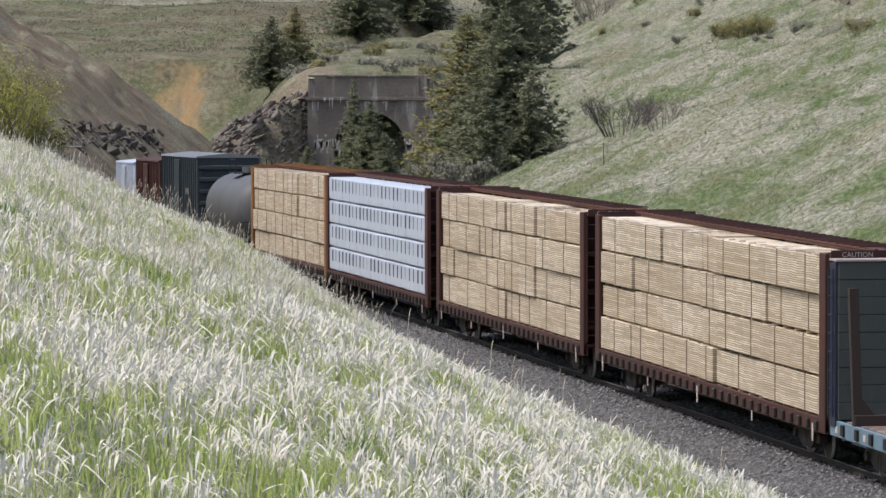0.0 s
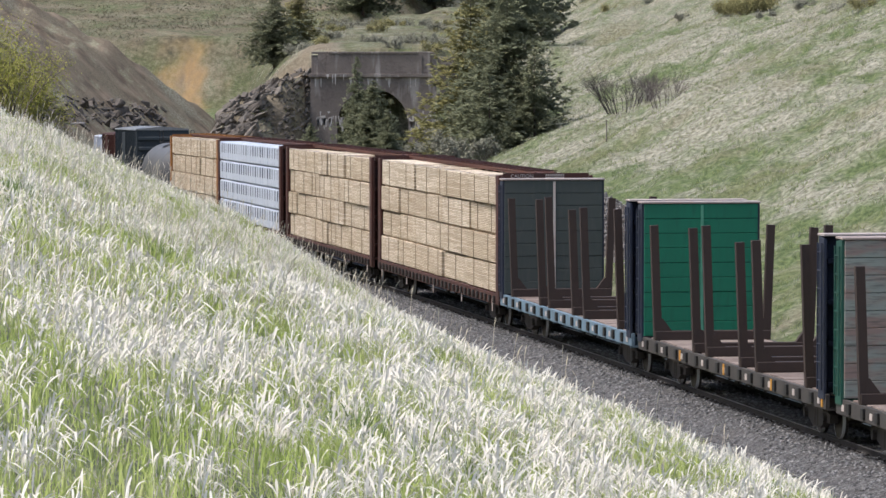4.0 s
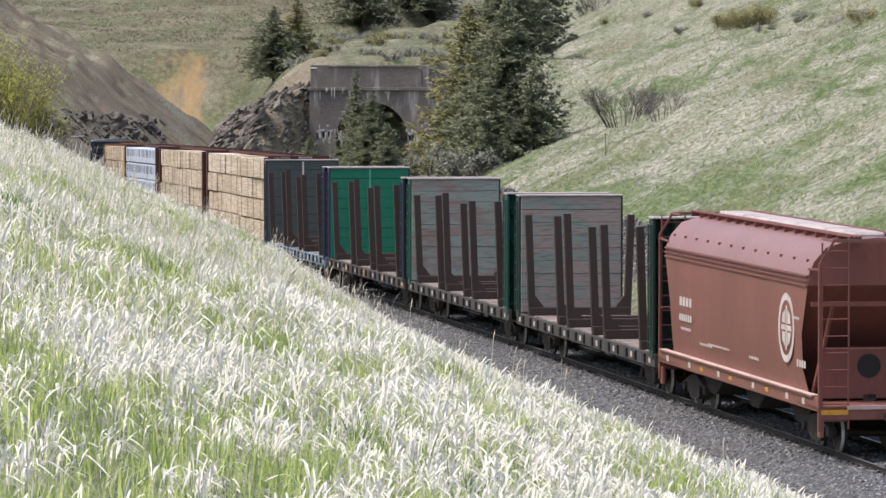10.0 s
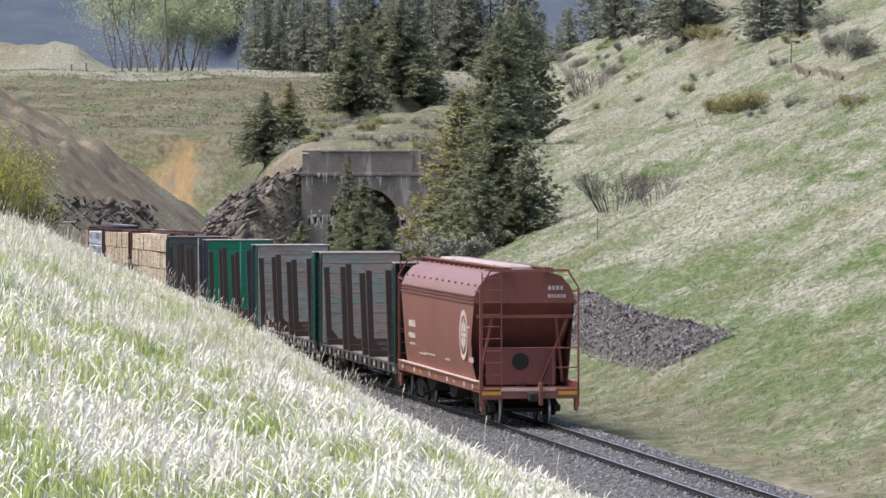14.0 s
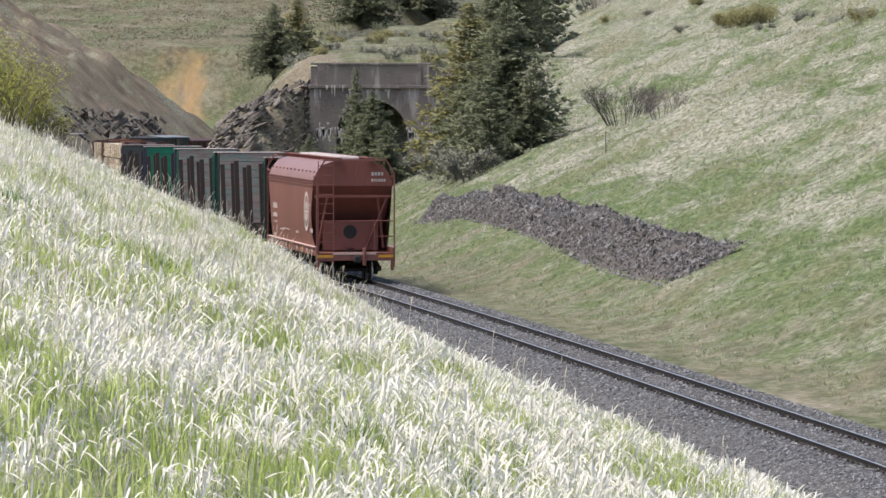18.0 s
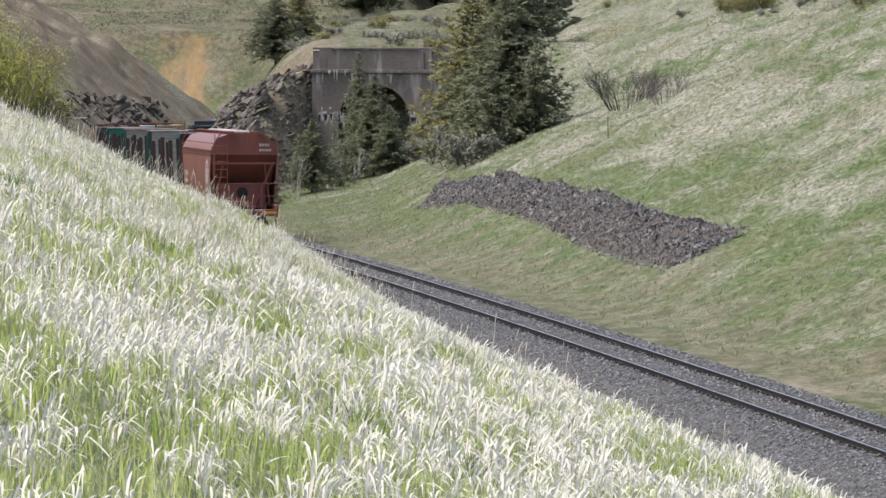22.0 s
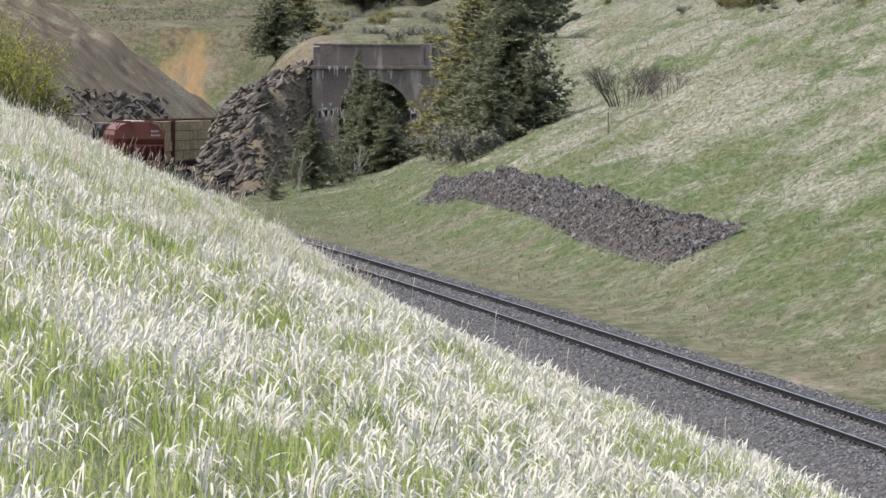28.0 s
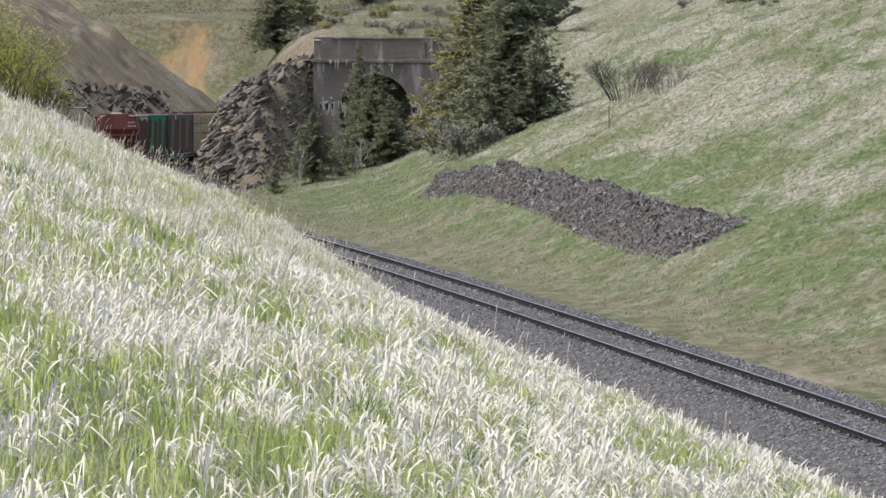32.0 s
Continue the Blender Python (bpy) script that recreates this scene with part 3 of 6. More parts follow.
def make_truck(car):
    bm = B()
    for sd in (-1, 1):
        prism(bm, [(-1.25, 0.55), (-1.25, 0.36), (-0.75, 0.36), (-0.35, 0.2), (0.35, 0.2), (0.75, 0.36), (1.25, 0.36), (1.25, 0.55), (0.8, 0.66), (0.3, 0.78), (-0.3, 0.78), (-0.8, 0.66)],
              sd * 1.0 - 0.09, sd * 1.0 + 0.09)
        for x in (-0.88, 0.88):
            rod(bm, (x, sd * 1.0, 0.46), (x, sd * 1.17, 0.46), 0.11, 10)
        for dx in (-0.12, 0.12):
            rod(bm, (dx, sd * 1.0, 0.24), (dx, sd * 1.0, 0.6), 0.11, 8)
    box(bm, -0.2, 0.2, -0.98, 0.98, 0.5, 0.82, 0.03)
    for x in (-0.35, 0.35):
        beam(bm, (x, -0.8, 0.42), (x, 0.8, 0.42), 0.08, 0.12)
    truck = part("truck", bm, "under", car)
    for x in (-0.88, 0.88):
        bm = B()
        rod(bm, (0, -0.95, 0), (0, 0.95, 0), 0.08, 10)
        for sd in (-1, 1):
            rod(bm, (0, sd * 0.69, 0), (0, sd * 0.735, 0), 0.45, 24)
            rod(bm, (0, sd * 0.62, 0), (0, sd * 0.69, 0), 0.16, 12)
            rod(bm, (0, sd * 0.735, 0), (0, sd * 0.8, 0), 0.415, 24)
        ws = part("wheelset", bm, "wheel", truck)
        ws.matrix_basis = Matrix.Translation((x, 0, 0.415))
        for sd in (-1, 1):
            bm = B()
            bmesh.ops.create_cone(bm, cap_ends=False, segments=24, radius1=0.4185, radius2=0.4185, depth=0.07,
                                  matrix=Matrix.Translation((0, sd * 0.775, 0)) @ Matrix.Rotation(radians(90), 4, "X"))
            part("tread", bm, "tread", ws, "bright worn wheel tread")
    return truck


def trucks(car, half):
    for x in (-half, half):
        m = Matrix.Translation((x, 0, 0))
        if not TRUCK:
            TRUCK.append(make_truck(car))
            TRUCK[0].matrix_basis = m
        else:
            again(TRUCK[0], car, m)


def coupler(car, x, way):
    bm = B()
    beam(bm, (x, 0, 0.88), (x + way * 0.5, 0, 0.88), 0.16, 0.16)
    box(bm, min(x + way * 0.4, x + way * 0.72), max(x + way * 0.4, x + way * 0.72), -0.13, 0.13, 0.74, 1.02, 0.03)
    box(bm, min(x + way * 0.6, x + way * 0.76), max(x + way * 0.6, x + way * 0.76), 0.02, 0.16, 0.76, 1.0, 0.03)
    part("coupler", bm, "black", car)


def rungs(car, material, x, y, z0, z1, n, way="x", w=0.4, name="ladder"):
    """A ladder: two stiles and n rungs, flat against an end (way x: across) or a side."""
    bm = B()
    for k in (-1, 1):
        a = (x, y + k * w / 2) if way == "x" else (x + k * w / 2, y)
        beam(bm, (*a, z0), (*a, z1), 0.045, 0.03)
    for i in range(n):
        z = z0 + (i + 0.5) * (z1 - z0) / n
        if way == "x":
            rod(bm, (x, y - w / 2, z), (x, y + w / 2, z), 0.016, 6)
        else:
            rod(bm, (x - w / 2, y, z), (x + w / 2, y, z), 0.016, 6)
    return part(name, bm, material, car)


def flat_car(label, face, frame_mat, sill_mat, bulk_label):
    """An empty flat car for logs: two bulkheads, six bunks of two stakes, plank deck. 20.4 m long."""
    car = thing("log_flat_car", label, "railway car", "empty log flat cars")
    H2, W = 10.2, 1.47
    bm = B()
    for sd in (-1, 1):
        box(bm, -H2, H2, sd * W - 0.05, sd * W + 0.05, 0.78, 1.12, 0.01)
        box(bm, -H2, H2, min(sd * W, sd * (W - 0.2)), max(sd * W, sd * (W - 0.2)), 0.76, 0.8)
    box(bm, -H2, H2, -0.3, 0.3, 0.55, 1.0)
    for x in np.arange(-9.5, 9.6, 1.9):
        box(bm, x - 0.06, x + 0.06, -W + 0.06, W - 0.06, 0.7, 1.02)
    part("underframe", bm, sill_mat, car)
    # reflectors and stake pockets on the sills
    blocks("reflector", (0.2, 0.012, 0.14), "white_paint", car, [(x, sd * (W + 0.057), 0.94) for x in np.arange(-9.6, 9.7, 2.4) for sd in (-1, 1)], "white reflector plate")
    blocks("stake_pocket", (0.22, 0.06, 0.24), "black", car, [(x, sd * (W + 0.08), 0.96) for x in np.arange(-9.0, 9.1, 1.2) for sd in (-1, 1)], "", 0.01)
    if face == "green_face":
        blocks("yellow_reflector", (0.16, 0.012, 0.26), "yellow", car, [(x, W + 0.058, 0.95) for x in (-9.9, -5.0, 0.0, 5.0)], "yellow reflector plate")
    for i, x in enumerate(np.arange(-9.55, 9.6, 0.85)):
        bm = B()
        rr = random.Random(i)
        box(bm, x - 0.4, x + 0.4, -W + 0.08, W - 0.08 - rr.uniform(0, 0.08), 1.06, 1.12 + rr.uniform(-0.012, 0.012), 0.012)
        part("deck_plank", bm, "deck", car)
    for sd, nm in ((1, "far"), (-1, "near")):
        x0 = sd * (H2 - 0.58)
        bm = B()
        box(bm, min(x0 + sd * 0.06, x0 + sd * 0.1), max(x0 + sd * 0.06, x0 + sd * 0.1), -1.5, 1.5, 1.0, 4.55)
        bulk = part("bulkhead", bm, frame_mat, car, bulk_label)
        blocks("post", (0.36, 0.14, 3.5), frame_mat, bulk, [(x0 + sd * 0.3, y, 2.78) for y in (-0.9, 0.0, 0.9)], "", 0.01)
        blocks("crossbar", (0.2, 2.8, 0.1), frame_mat, bulk, [(x0 + sd * 0.2, 0, z) for z in (1.3, 2.2, 3.1, 4.0)])
        for y in (-1.52, 1.52):
            bm = B()
            prism(bm, [(x0 + sd * 0.02, 1.0), (x0 + sd * 0.55, 1.0), (x0 + sd * 0.52, 4.5), (x0 + sd * 0.02, 4.56)], y - 0.03, y + 0.03)
            part("side_plate", bm, frame_mat, bulk)
        if face in ("dark_face", "green_face"):
            xf = x0 - sd * 0.04
            blocks("seam_strip", (0.02, 0.07, 3.3), "white_paint" if face == "dark_face" else "green_pale", bulk, [(xf, -0.02, 2.86)], "pale worn seam down the middle")
        n = 9
        for k in range(n):
            rr = random.Random(k * 7 + (sd + 1))
            bm = B()
            z0 = 1.14 + k * 3.4 / n
            a, b = x0 - sd * (0.02 + rr.uniform(0, 0.012)), x0 + sd * 0.06
            box(bm, min(a, b), max(a, b), -1.49, 1.49, z0 + 0.006, z0 + 3.4 / n - 0.006, 0.008)
            part("plank", bm, face, bulk)
        bm = B()
        box(bm, min(x0 - sd * 0.06, x0 + sd * 0.54), max(x0 - sd * 0.06, x0 + sd * 0.54), -1.56, 1.56, 4.55, 4.6, 0.008)
        part("cap", bm, "hatch", bulk, "worn pale top edge")
        rungs(car, frame_mat, x0 + sd * 0.28, 1.59, 1.2, 4.4, 8, "y", 0.36)
    for i, b in enumerate((1.4, 6.1, 7.6, 11.3, 13.0, 17.9)):
        x = H2 - 0.55 - b
        bm = B()
        box(bm, x - 0.13, x + 0.13, -1.5, 1.5, 1.12, 1.36, 0.015)
        bunk = part("bunk", bm, "stake", car)
        for sd in (-1, 1):
            bm = B()
            beam(bm, (x, sd * 1.4, 0.9), (x, sd * 1.52, 4.05 + 0.12 * ((i * 7) % 3)), 0.17, 0.2)
            prism_pts = [(0.0, 1.36), (0.3, 1.36), (0.06, 1.68), (0.0, 1.68)]
            lo = [bm.verts.new((x - 0.09, sd * (1.36 - a), z)) for a, z in prism_pts]
            hi = [bm.verts.new((x + 0.09, sd * (1.36 - a), z)) for a, z in prism_pts]
            bm.faces.new(lo), bm.faces.new(hi[::-1])
            for q in range(4):
                bm.faces.new((lo[q], hi[q], hi[(q + 1) % 4], lo[(q + 1) % 4]))
            bmesh.ops.recalc_face_normals(bm, faces=bm.faces[:])
            part("stake", bm, "stake", bunk)
    trucks(car, 7.6)
    coupler(car, H2, 1), coupler(car, -H2, -1)
    return car


CAUTION = bpy.data.curves.new("lettering", "FONT")
CAUTION.body, CAUTION.size = "CAUTION", 0.155


def centerbeam_car(end_mat, top_mat, label):
    """A centre-beam flat car, 26 m long: two bulkheads joined by a truss along the middle."""
    car = thing("centerbeam_car", label, "railway car", "centre-beam cars")
    H2 = 13.1
    bm = B()
    for sd in (-1, 1):
        box(bm, -H2, H2, sd * 1.38 - 0.06, sd * 1.38 + 0.06, 0.72, 1.06, 0.01)
    box(bm, -H2, H2, -1.36, 1.36, 0.98, 1.05)
    box(bm, -9, 9, -0.3, 0.3, 0.4, 0.98)
    part("underframe", bm, "brown", car)
    blocks("winch", (0.18, 0.08, 0.22), "under", car, [(x, sd * 1.48, 0.87) for x in np.arange(-12.4, 12.5, 0.8) for sd in (-1, 1)], "", 0.02)
    blocks("reflector", (0.12, 0.015, 0.4), "white_paint", car, [(x, sd * 1.455, 0.7) for x in np.arange(-12, 12.1, 6.0) for sd in (-1, 1)], "white reflector plate")
    for sd in (-1, 1):
        bm = B()
        x0, x1 = sd * (H2 - 0.55), sd * H2
        box(bm, min(x0, x0 + sd * 0.07), max(x0, x0 + sd * 0.07), -1.33, 1.33, 1.0, 4.66)
        bulk = part("bulkhead", bm, end_mat, car)
        xm = (x0 + x1) / 2
        blocks("side_plate", (0.55, 0.1, 3.91), end_mat, bulk, [(xm, y, 2.705) for y in (-1.4, 1.4)], "", 0.015)
        blocks("post", (0.44, 0.1, 3.6), end_mat, bulk, [(xm + sd * 0.04, y, 2.8) for y in (-0.7, 0, 0.7)])
        blocks("crossbar", (0.4, 2.6, 0.1), end_mat, bulk, [(xm + sd * 0.02, 0, z) for z in (1.5, 2.5, 3.5, 4.58)])
        rungs(car, end_mat, x1 + sd * 0.04, 1.15, 1.1, 4.5, 9)
        bm = B()
        box(bm, min(x1, x1 + sd * 0.02), max(x1, x1 + sd * 0.02), -1.32, 1.32, 4.55, 4.73, 0.004)
        board = part("warning_board", bm, end_mat, bulk, "dark strip with white lettering")
        if sd < 0:
            me_ = bpy.data.meshes.new_from_object(bpy.data.objects.new("lettering", CAUTION))
            me_.materials.clear()
            me_.materials.append(M["white_paint"])
            word = new("lettering", me_)
            word.parent = board
            word.matrix_basis = Matrix(((0, 0, -1, x1 - 0.024), (-1, 0, 0, 1.08), (0, 1, 0, 4.585), (0, 0, 0, 1)))
            blocks("stencil_bar", (0.004, 0.05, 0.045), "white_paint", bulk, [(x1 - 0.024, -0.02 - 0.065 * k, z) for k in range(9) for z in (4.595, 4.67)], "white mark")
    bm = B()
    box(bm, -H2, H2, -0.32, 0.32, 4.62, 4.7, 0.02)
    box(bm, -H2, H2, -0.34, -0.26, 4.7, 4.76), box(bm, -H2, H2, 0.26, 0.34, 4.7, 4.76)
    part("top_chord", bm, top_mat, car, "dusty top chord of the centre beam")
    xs = np.arange(-12.6, 12.7, 1.4)
    blocks("truss_post", (0.12, 0.12, 3.57), end_mat, car, [(x, 0, 2.835) for x in xs])
    for i, x in enumerate(xs[:-1]):
        bm = B()
        za, zb = (1.1, 4.6) if i % 2 else (4.6, 1.1)
        beam(bm, (x, 0, za), (xs[i + 1], 0, zb), 0.08, 0.08)
        part("truss_diagonal", bm, end_mat, car)
    blocks("top_lug", (0.1, 1.0, 0.03), end_mat, car, [(x, 0, 4.775) for x in np.arange(-12.3, 12.4, 0.72)])
    trucks(car, 9.9)
    coupler(car, H2, 1), coupler(car, -H2, -1)
    return car


def lumber_load(seed, label, cuts):
    """Bundles of sawn boards, four layers on each side of the centre beam, with stickers between."""
    load = thing("lumber_load", label, "lumber", "lumber loads")
    rr = random.Random(seed)
    gaps, straps, stickers = [], [], []
    for sd in (-1, 1):
        edges = [-12.5]
        while edges[-1] < 12.5 - 1.0:
            nxt = edges[-1] + rr.choice(cuts)
            if edges[-1] < 0 < nxt + 0.9:
                nxt = 0.0
            if nxt > 12.5 - 1.2:
                nxt = 12.5
            edges.append(nxt)
        for k in range(4):
            z0 = 1.09 + k * 0.885
            own = [e if abs(e) in (0, 12.5) else e + rr.uniform(-0.22, 0.22) for e in edges]
            if rr.random() < 0.5 and len(own) > 4:
                own.pop(rr.choice([q for q in range(1, len(own) - 1) if own[q] != 0.0]))
            for a, b in zip(own, own[1:]):
                bm = B()
                out, top = rr.uniform(-0.07, 0.045), rr.uniform(-0.03, 0.03)
                g = rr.uniform(0.008, 0.03) if abs(a) > 0.01 and abs(b) > 0.01 else rr.uniform(0.05, 0.1)
                box(bm, a + g, b - g, min(sd * 0.16, sd * (1.385 + out)), max(sd * 0.16, sd * (1.385 + out)), z0, z0 + 0.84 + top, 0.018)
                part("timber_pack", bm, "lumber", load)
                n = max(1, int((b - a) / 2.6))
                straps += [(a + (j + 0.5) * (b - a) / n + rr.uniform(-0.15, 0.15), sd * (1.39 + out), z0 + 0.42) for j in range(n)]
                stickers += [(x, sd * 0.78, z0 - 0.022) for x in np.arange(a + 0.35, b - 0.1, 1.1)]
    blocks("strap", (0.022, 0.03, 0.845), "strap", load, straps, "thin dark strap")
    blocks("sticker", (0.08, 1.18, 0.044), "lumber", load, stickers)
    blocks("edge_guard", (0.05, 0.16, 0.03), "white_paint", load, [(x, sd * 1.33, 4.6) for x in np.arange(-12.1, 12.2, 1.1) for sd in (-1, 1)], "pale guard on the top edge")
    return load


def wrapped_load(label):
    """White-wrapped packs, four layers of thirty on each side, a dark gap in the upper half of each joint."""
    load = thing("wrapped_load", label, "wrapped packs", "lumber loads")
    bm = B()
    w, h = 25.0 / 26, 0.84
    box(bm, -w / 2 + 0.008, w / 2 - 0.008, -0.61, 0.61, 0, h, 0.045)
    me_ = bpy.data.meshes.new("pack")
    bm.to_mesh(me_), bm.free()
    me_.materials.append(M["white_sheet"])
    slots = []
    for sd in (-1, 1):
        for k in range(4):
            for i in range(26):
                ob = new("pack", me_)
                ob.parent = load
                rr = random.Random(i * 31 + k * 7 + sd)
                x = -12.5 + (i + 0.5) * w
                ob.matrix_basis = pose(x, sd * (0.78 + rr.uniform(-0.015, 0.015)), 1.09 + k * 0.885 + rr.uniform(-0.006, 0.006), 0, 0, rr.uniform(-0.4, 0.4))
                slots.append((x + w / 2, sd * 1.352, 1.64 + k * 0.885))
    blocks("slot", (0.21, 0.1, 0.46), "slot", load, slots, "dark opening between packs", 0.03)
    return load


def hopper_car():
    """A red three-bay covered hopper, 17.2 m over its end frames."""
    car = thing("covered_hopper", "red-brown covered hopper car with sloped ends and dusty roof", "railway car")
    H2, W = 8.57, 1.57
    # body: side sheets, roof and slope sheets as one shell
    prof = [(1.42, 1.25), (1.52, 1.8), (W, 2.6), (W, 3.7), (1.55, 3.92), (1.42, 4.22), (1.16, 4.52), (0.6, 4.7), (0.0, 4.74)]
    full = prof + [(-y, z) for y, z in prof[-2::-1]]
    ends = []
    for (y, z) in full:
        if z < 3.6:
            ends.append(7.62 - 0.55 * math.sin(math.pi * min(1, (3.6 - z) / 2.75)) - 0.15 * (3.6 - z) / 2.3)
        else:
            ends.append(7.62)
    n = len(full)
    verts, faces = [], []
    xs = [-1, -0.66, -0.33, 0, 0.33, 0.66, 1]
    for u in xs:
        verts += [(u * e, y, z) for e, (y, z) in zip(ends, full)]
    for i in range(len(xs) - 1):
        faces += [(i * n + j, i * n + j + 1, (i + 1) * n + j + 1, (i + 1) * n + j) for j in range(n - 1)]
    body = raw("body", verts, faces, "hopper", car, smooth=False)
    body.data.polygons.foreach_set("use_smooth", [True] * len(body.data.polygons))
    roof_faces = [(i * n + j, i * n + j + 1, (i + 1) * n + j + 1, (i + 1) * n + j) for i in range(len(xs) - 1) for j in range(4, n - 5)]
    raw("roof_sheet", [(x, y * 1.004, z + 0.008) for x, y, z in verts], roof_faces, "roof_pale", car, "dust-covered curved roof", True)
    for sd in (-1, 1):
        # end sheet: upright above, slope sheet below running in to the outlet
        bm = B()
        e = sd * 7.62
        up = [bm.verts.new((e, y, z)) for y, z in full if z >= 3.3]
        bm.faces.new(up)
        a = [bm.verts.new((e, -W, 3.7)), bm.verts.new((e, W, 3.7)), bm.verts.new((sd * 5.2, 1.35, 1.3)), bm.verts.new((sd * 5.2, -1.35, 1.3))]
        bm.faces.new(a)
        part("end_sheet", bm, "hopper_dark", car, "recessed end with a slope sheet in the shade")
        bm = B()
        box(bm, min(e, e + sd * 0.06), max(e, e + sd * 0.06), -1.5, 1.5, 3.24, 3.34)
        part("end_rib", bm, "hopper_dark", car)
        # centre post with its round opening, shear plate and struts
        bm = B()
        box(bm, min(sd * 6.9, sd * 7.0), max(sd * 6.9, sd * 7.0), -1.1, 1.1, 1.15, 2.3, 0.02)
        part("shear_plate", bm, "hopper_dark", car)
        bm = B()
        rod(bm, (sd * 6.98, 0.02, 1.88), (sd * 7.012, 0.02, 1.88), 0.27, 20)
        part("round_opening", bm, "black", car, "black round opening in the end plate")
        for a, b, w in (((-1.3, 1.25), (-1.0, 3.2), 0.08), ((1.3, 1.25), (1.0, 3.2), 0.08), ((-0.6, 1.2), (-1.35, 3.2), 0.1)):
            bm = B()
            beam(bm, (sd * 7.0, *a), (sd * 7.57, *b), w, 0.06)
            part("strut", bm, "hopper_dark", car)
        # platform, end sill, corner posts, rails
        bm = B()
        box(bm, min(sd * 6.6, sd * H2), max(sd * 6.6, sd * H2), -1.55, 1.55, 1.02, 1.1, 0.01)
        box(bm, min(sd * (H2 - 0.1), sd * H2), max(sd * (H2 - 0.1), sd * H2), -1.55, 1.55, 0.8, 1.1, 0.015)
        part("end_platform", bm, "hopper", car)
        bm = B()
        box(bm, min(sd * H2, sd * (H2 + 0.02)), max(sd * H2, sd * (H2 + 0.02)), -0.8, 0.9, 1.03, 1.12, 0.004)
        part("step_board", bm, "hopper_pale", car, "pale worn cross step")
        for y in (-1.18, 1.18):
            bm = B()
            box(bm, min(sd * (H2 + 0.003), sd * (H2 + 0.016)), max(sd * (H2 + 0.003), sd * (H2 + 0.016)), y - 0.3, y + 0.3, 0.92, 1.03)
            part("reflector", bm, "yellow", car, "yellow reflective strip")
        for y in (-1.52, 1.52):
            bm = B()
            box(bm, min(sd * (H2 - 0.08), sd * H2), max(sd * (H2 - 0.08), sd * H2), y - 0.025, y + 0.025, 0.55, 4.2)
            beam(bm, (sd * (H2 - 0.04), y, 4.2), (sd * (H2 - 0.05), y * 0.79, 4.72), 0.06, 0.05)
            beam(bm, (sd * (H2 - 0.05), y, 4.1), (sd * 7.5, y, 4.06), 0.045, 0.045)
            part("corner_post", bm, "hopper_dark", car)
        bm = B()
        beam(bm, (sd * (H2 - 0.05), -1.2, 4.72), (sd * (H2 - 0.05), 1.2, 4.72), 0.09, 0.07)
        beam(bm, (sd * (H2 - 0.05), -1.2, 4.72), (sd * 7.5, -1.2, 4.72), 0.06, 0.05), beam(bm, (sd * (H2 - 0.05), 1.2, 4.72), (sd * 7.5, 1.2, 4.72), 0.06, 0.05)
        part("roof_frame", bm, "hopper", car)
        rungs(car, "hopper_dark", sd * (H2 - 0.02), 1.17, 0.6, 4.68, 11, "x", 0.6)
        bm = B()
        rod(bm, (sd * (H2 - 0.1), -1.5, 2.35), (sd * (H2 - 0.1), 1.5, 2.35), 0.02, 6)
        rod(bm, (sd * (H2 - 0.1), -0.75, 1.1), (sd * (H2 - 0.1), -0.75, 2.35), 0.02, 6)
        rod(bm, (sd * (H2 - 0.1), -1.5, 1.75), (sd * (H2 - 0.1), -0.75, 1.75), 0.018, 6)
        part("end_handrail", bm, "hopper_dark", car)
        blocks("step_iron", (0.3, 0.08, 0.43), "hopper_dark", car, [(sd * (H2 - 0.15), y, 0.635) for y in (-1.46, 1.46)], "", 0.01)
        bm = B()
        box(bm, min(sd * (H2 - 0.1), sd * (H2 + 0.12)), max(sd * (H2 - 0.1), sd * (H2 + 0.12)), -0.4, -0.28, 0.95, 1.3, 0.02)
        box(bm, min(sd * (H2 - 0.1), sd * (H2 + 0.08)), max(sd * (H2 - 0.1), sd * (H2 + 0.08)), -0.4, -0.28, 0.6, 0.95, 0.01)
        part("coupler_lever_box", bm, "hopper", car)
    # side sill, trough and outlet bays
    for sd in (-1, 1):
        bm = B()
        box(bm, -H2, H2, sd * 1.5 - 0.05, sd * 1.5 + 0.05, 0.98, 1.3, 0.015)
        box(bm, -H2 + 0.4, H2 - 0.4, min(sd * 1.44, sd * 1.6), max(sd * 1.44, sd * 1.6), 1.26, 1.31, 0.01)
        sill = part("side_sill", bm, "hopper", car)
        bm = B()
        box(bm, -H2 + 0.4, H2 - 0.4, min(sd * 1.43, sd * 1.61), max(sd * 1.43, sd * 1.61), 1.312, 1.33)
        part("sill_dust", bm, "hopper_pale", sill, "pale dust along the sill's ledge")
        blocks("reflector", (0.24, 0.008, 0.14), "white_paint", sill, [(x, sd * 1.556, 1.13) for x in (-7.2, -5.6, -2.2, 1.5, 4.8, 7.4)], "worn white reflective plate")
        blocks("reflector", (0.32, 0.009, 0.09), "yellow", sill, [(x, sd * 1.5565, 1.125) for x in (-3.6, 0.2, 3.4)], "yellow reflective strip")
        blocks("roof_clip", (0.025, 0.07, 0.06), "hopper", car, [(-7.1 + k * 1.29, sd * 1.44, 4.23) for k in range(12)])
        bm = B()
        for z in (3.69, 3.8, 3.9):
            box(bm, -7.6, 7.6, min(sd * (W - 0.01), sd * (W + 0.035)), max(sd * (W - 0.01), sd * (W + 0.035)), z - 0.018, z + 0.018)
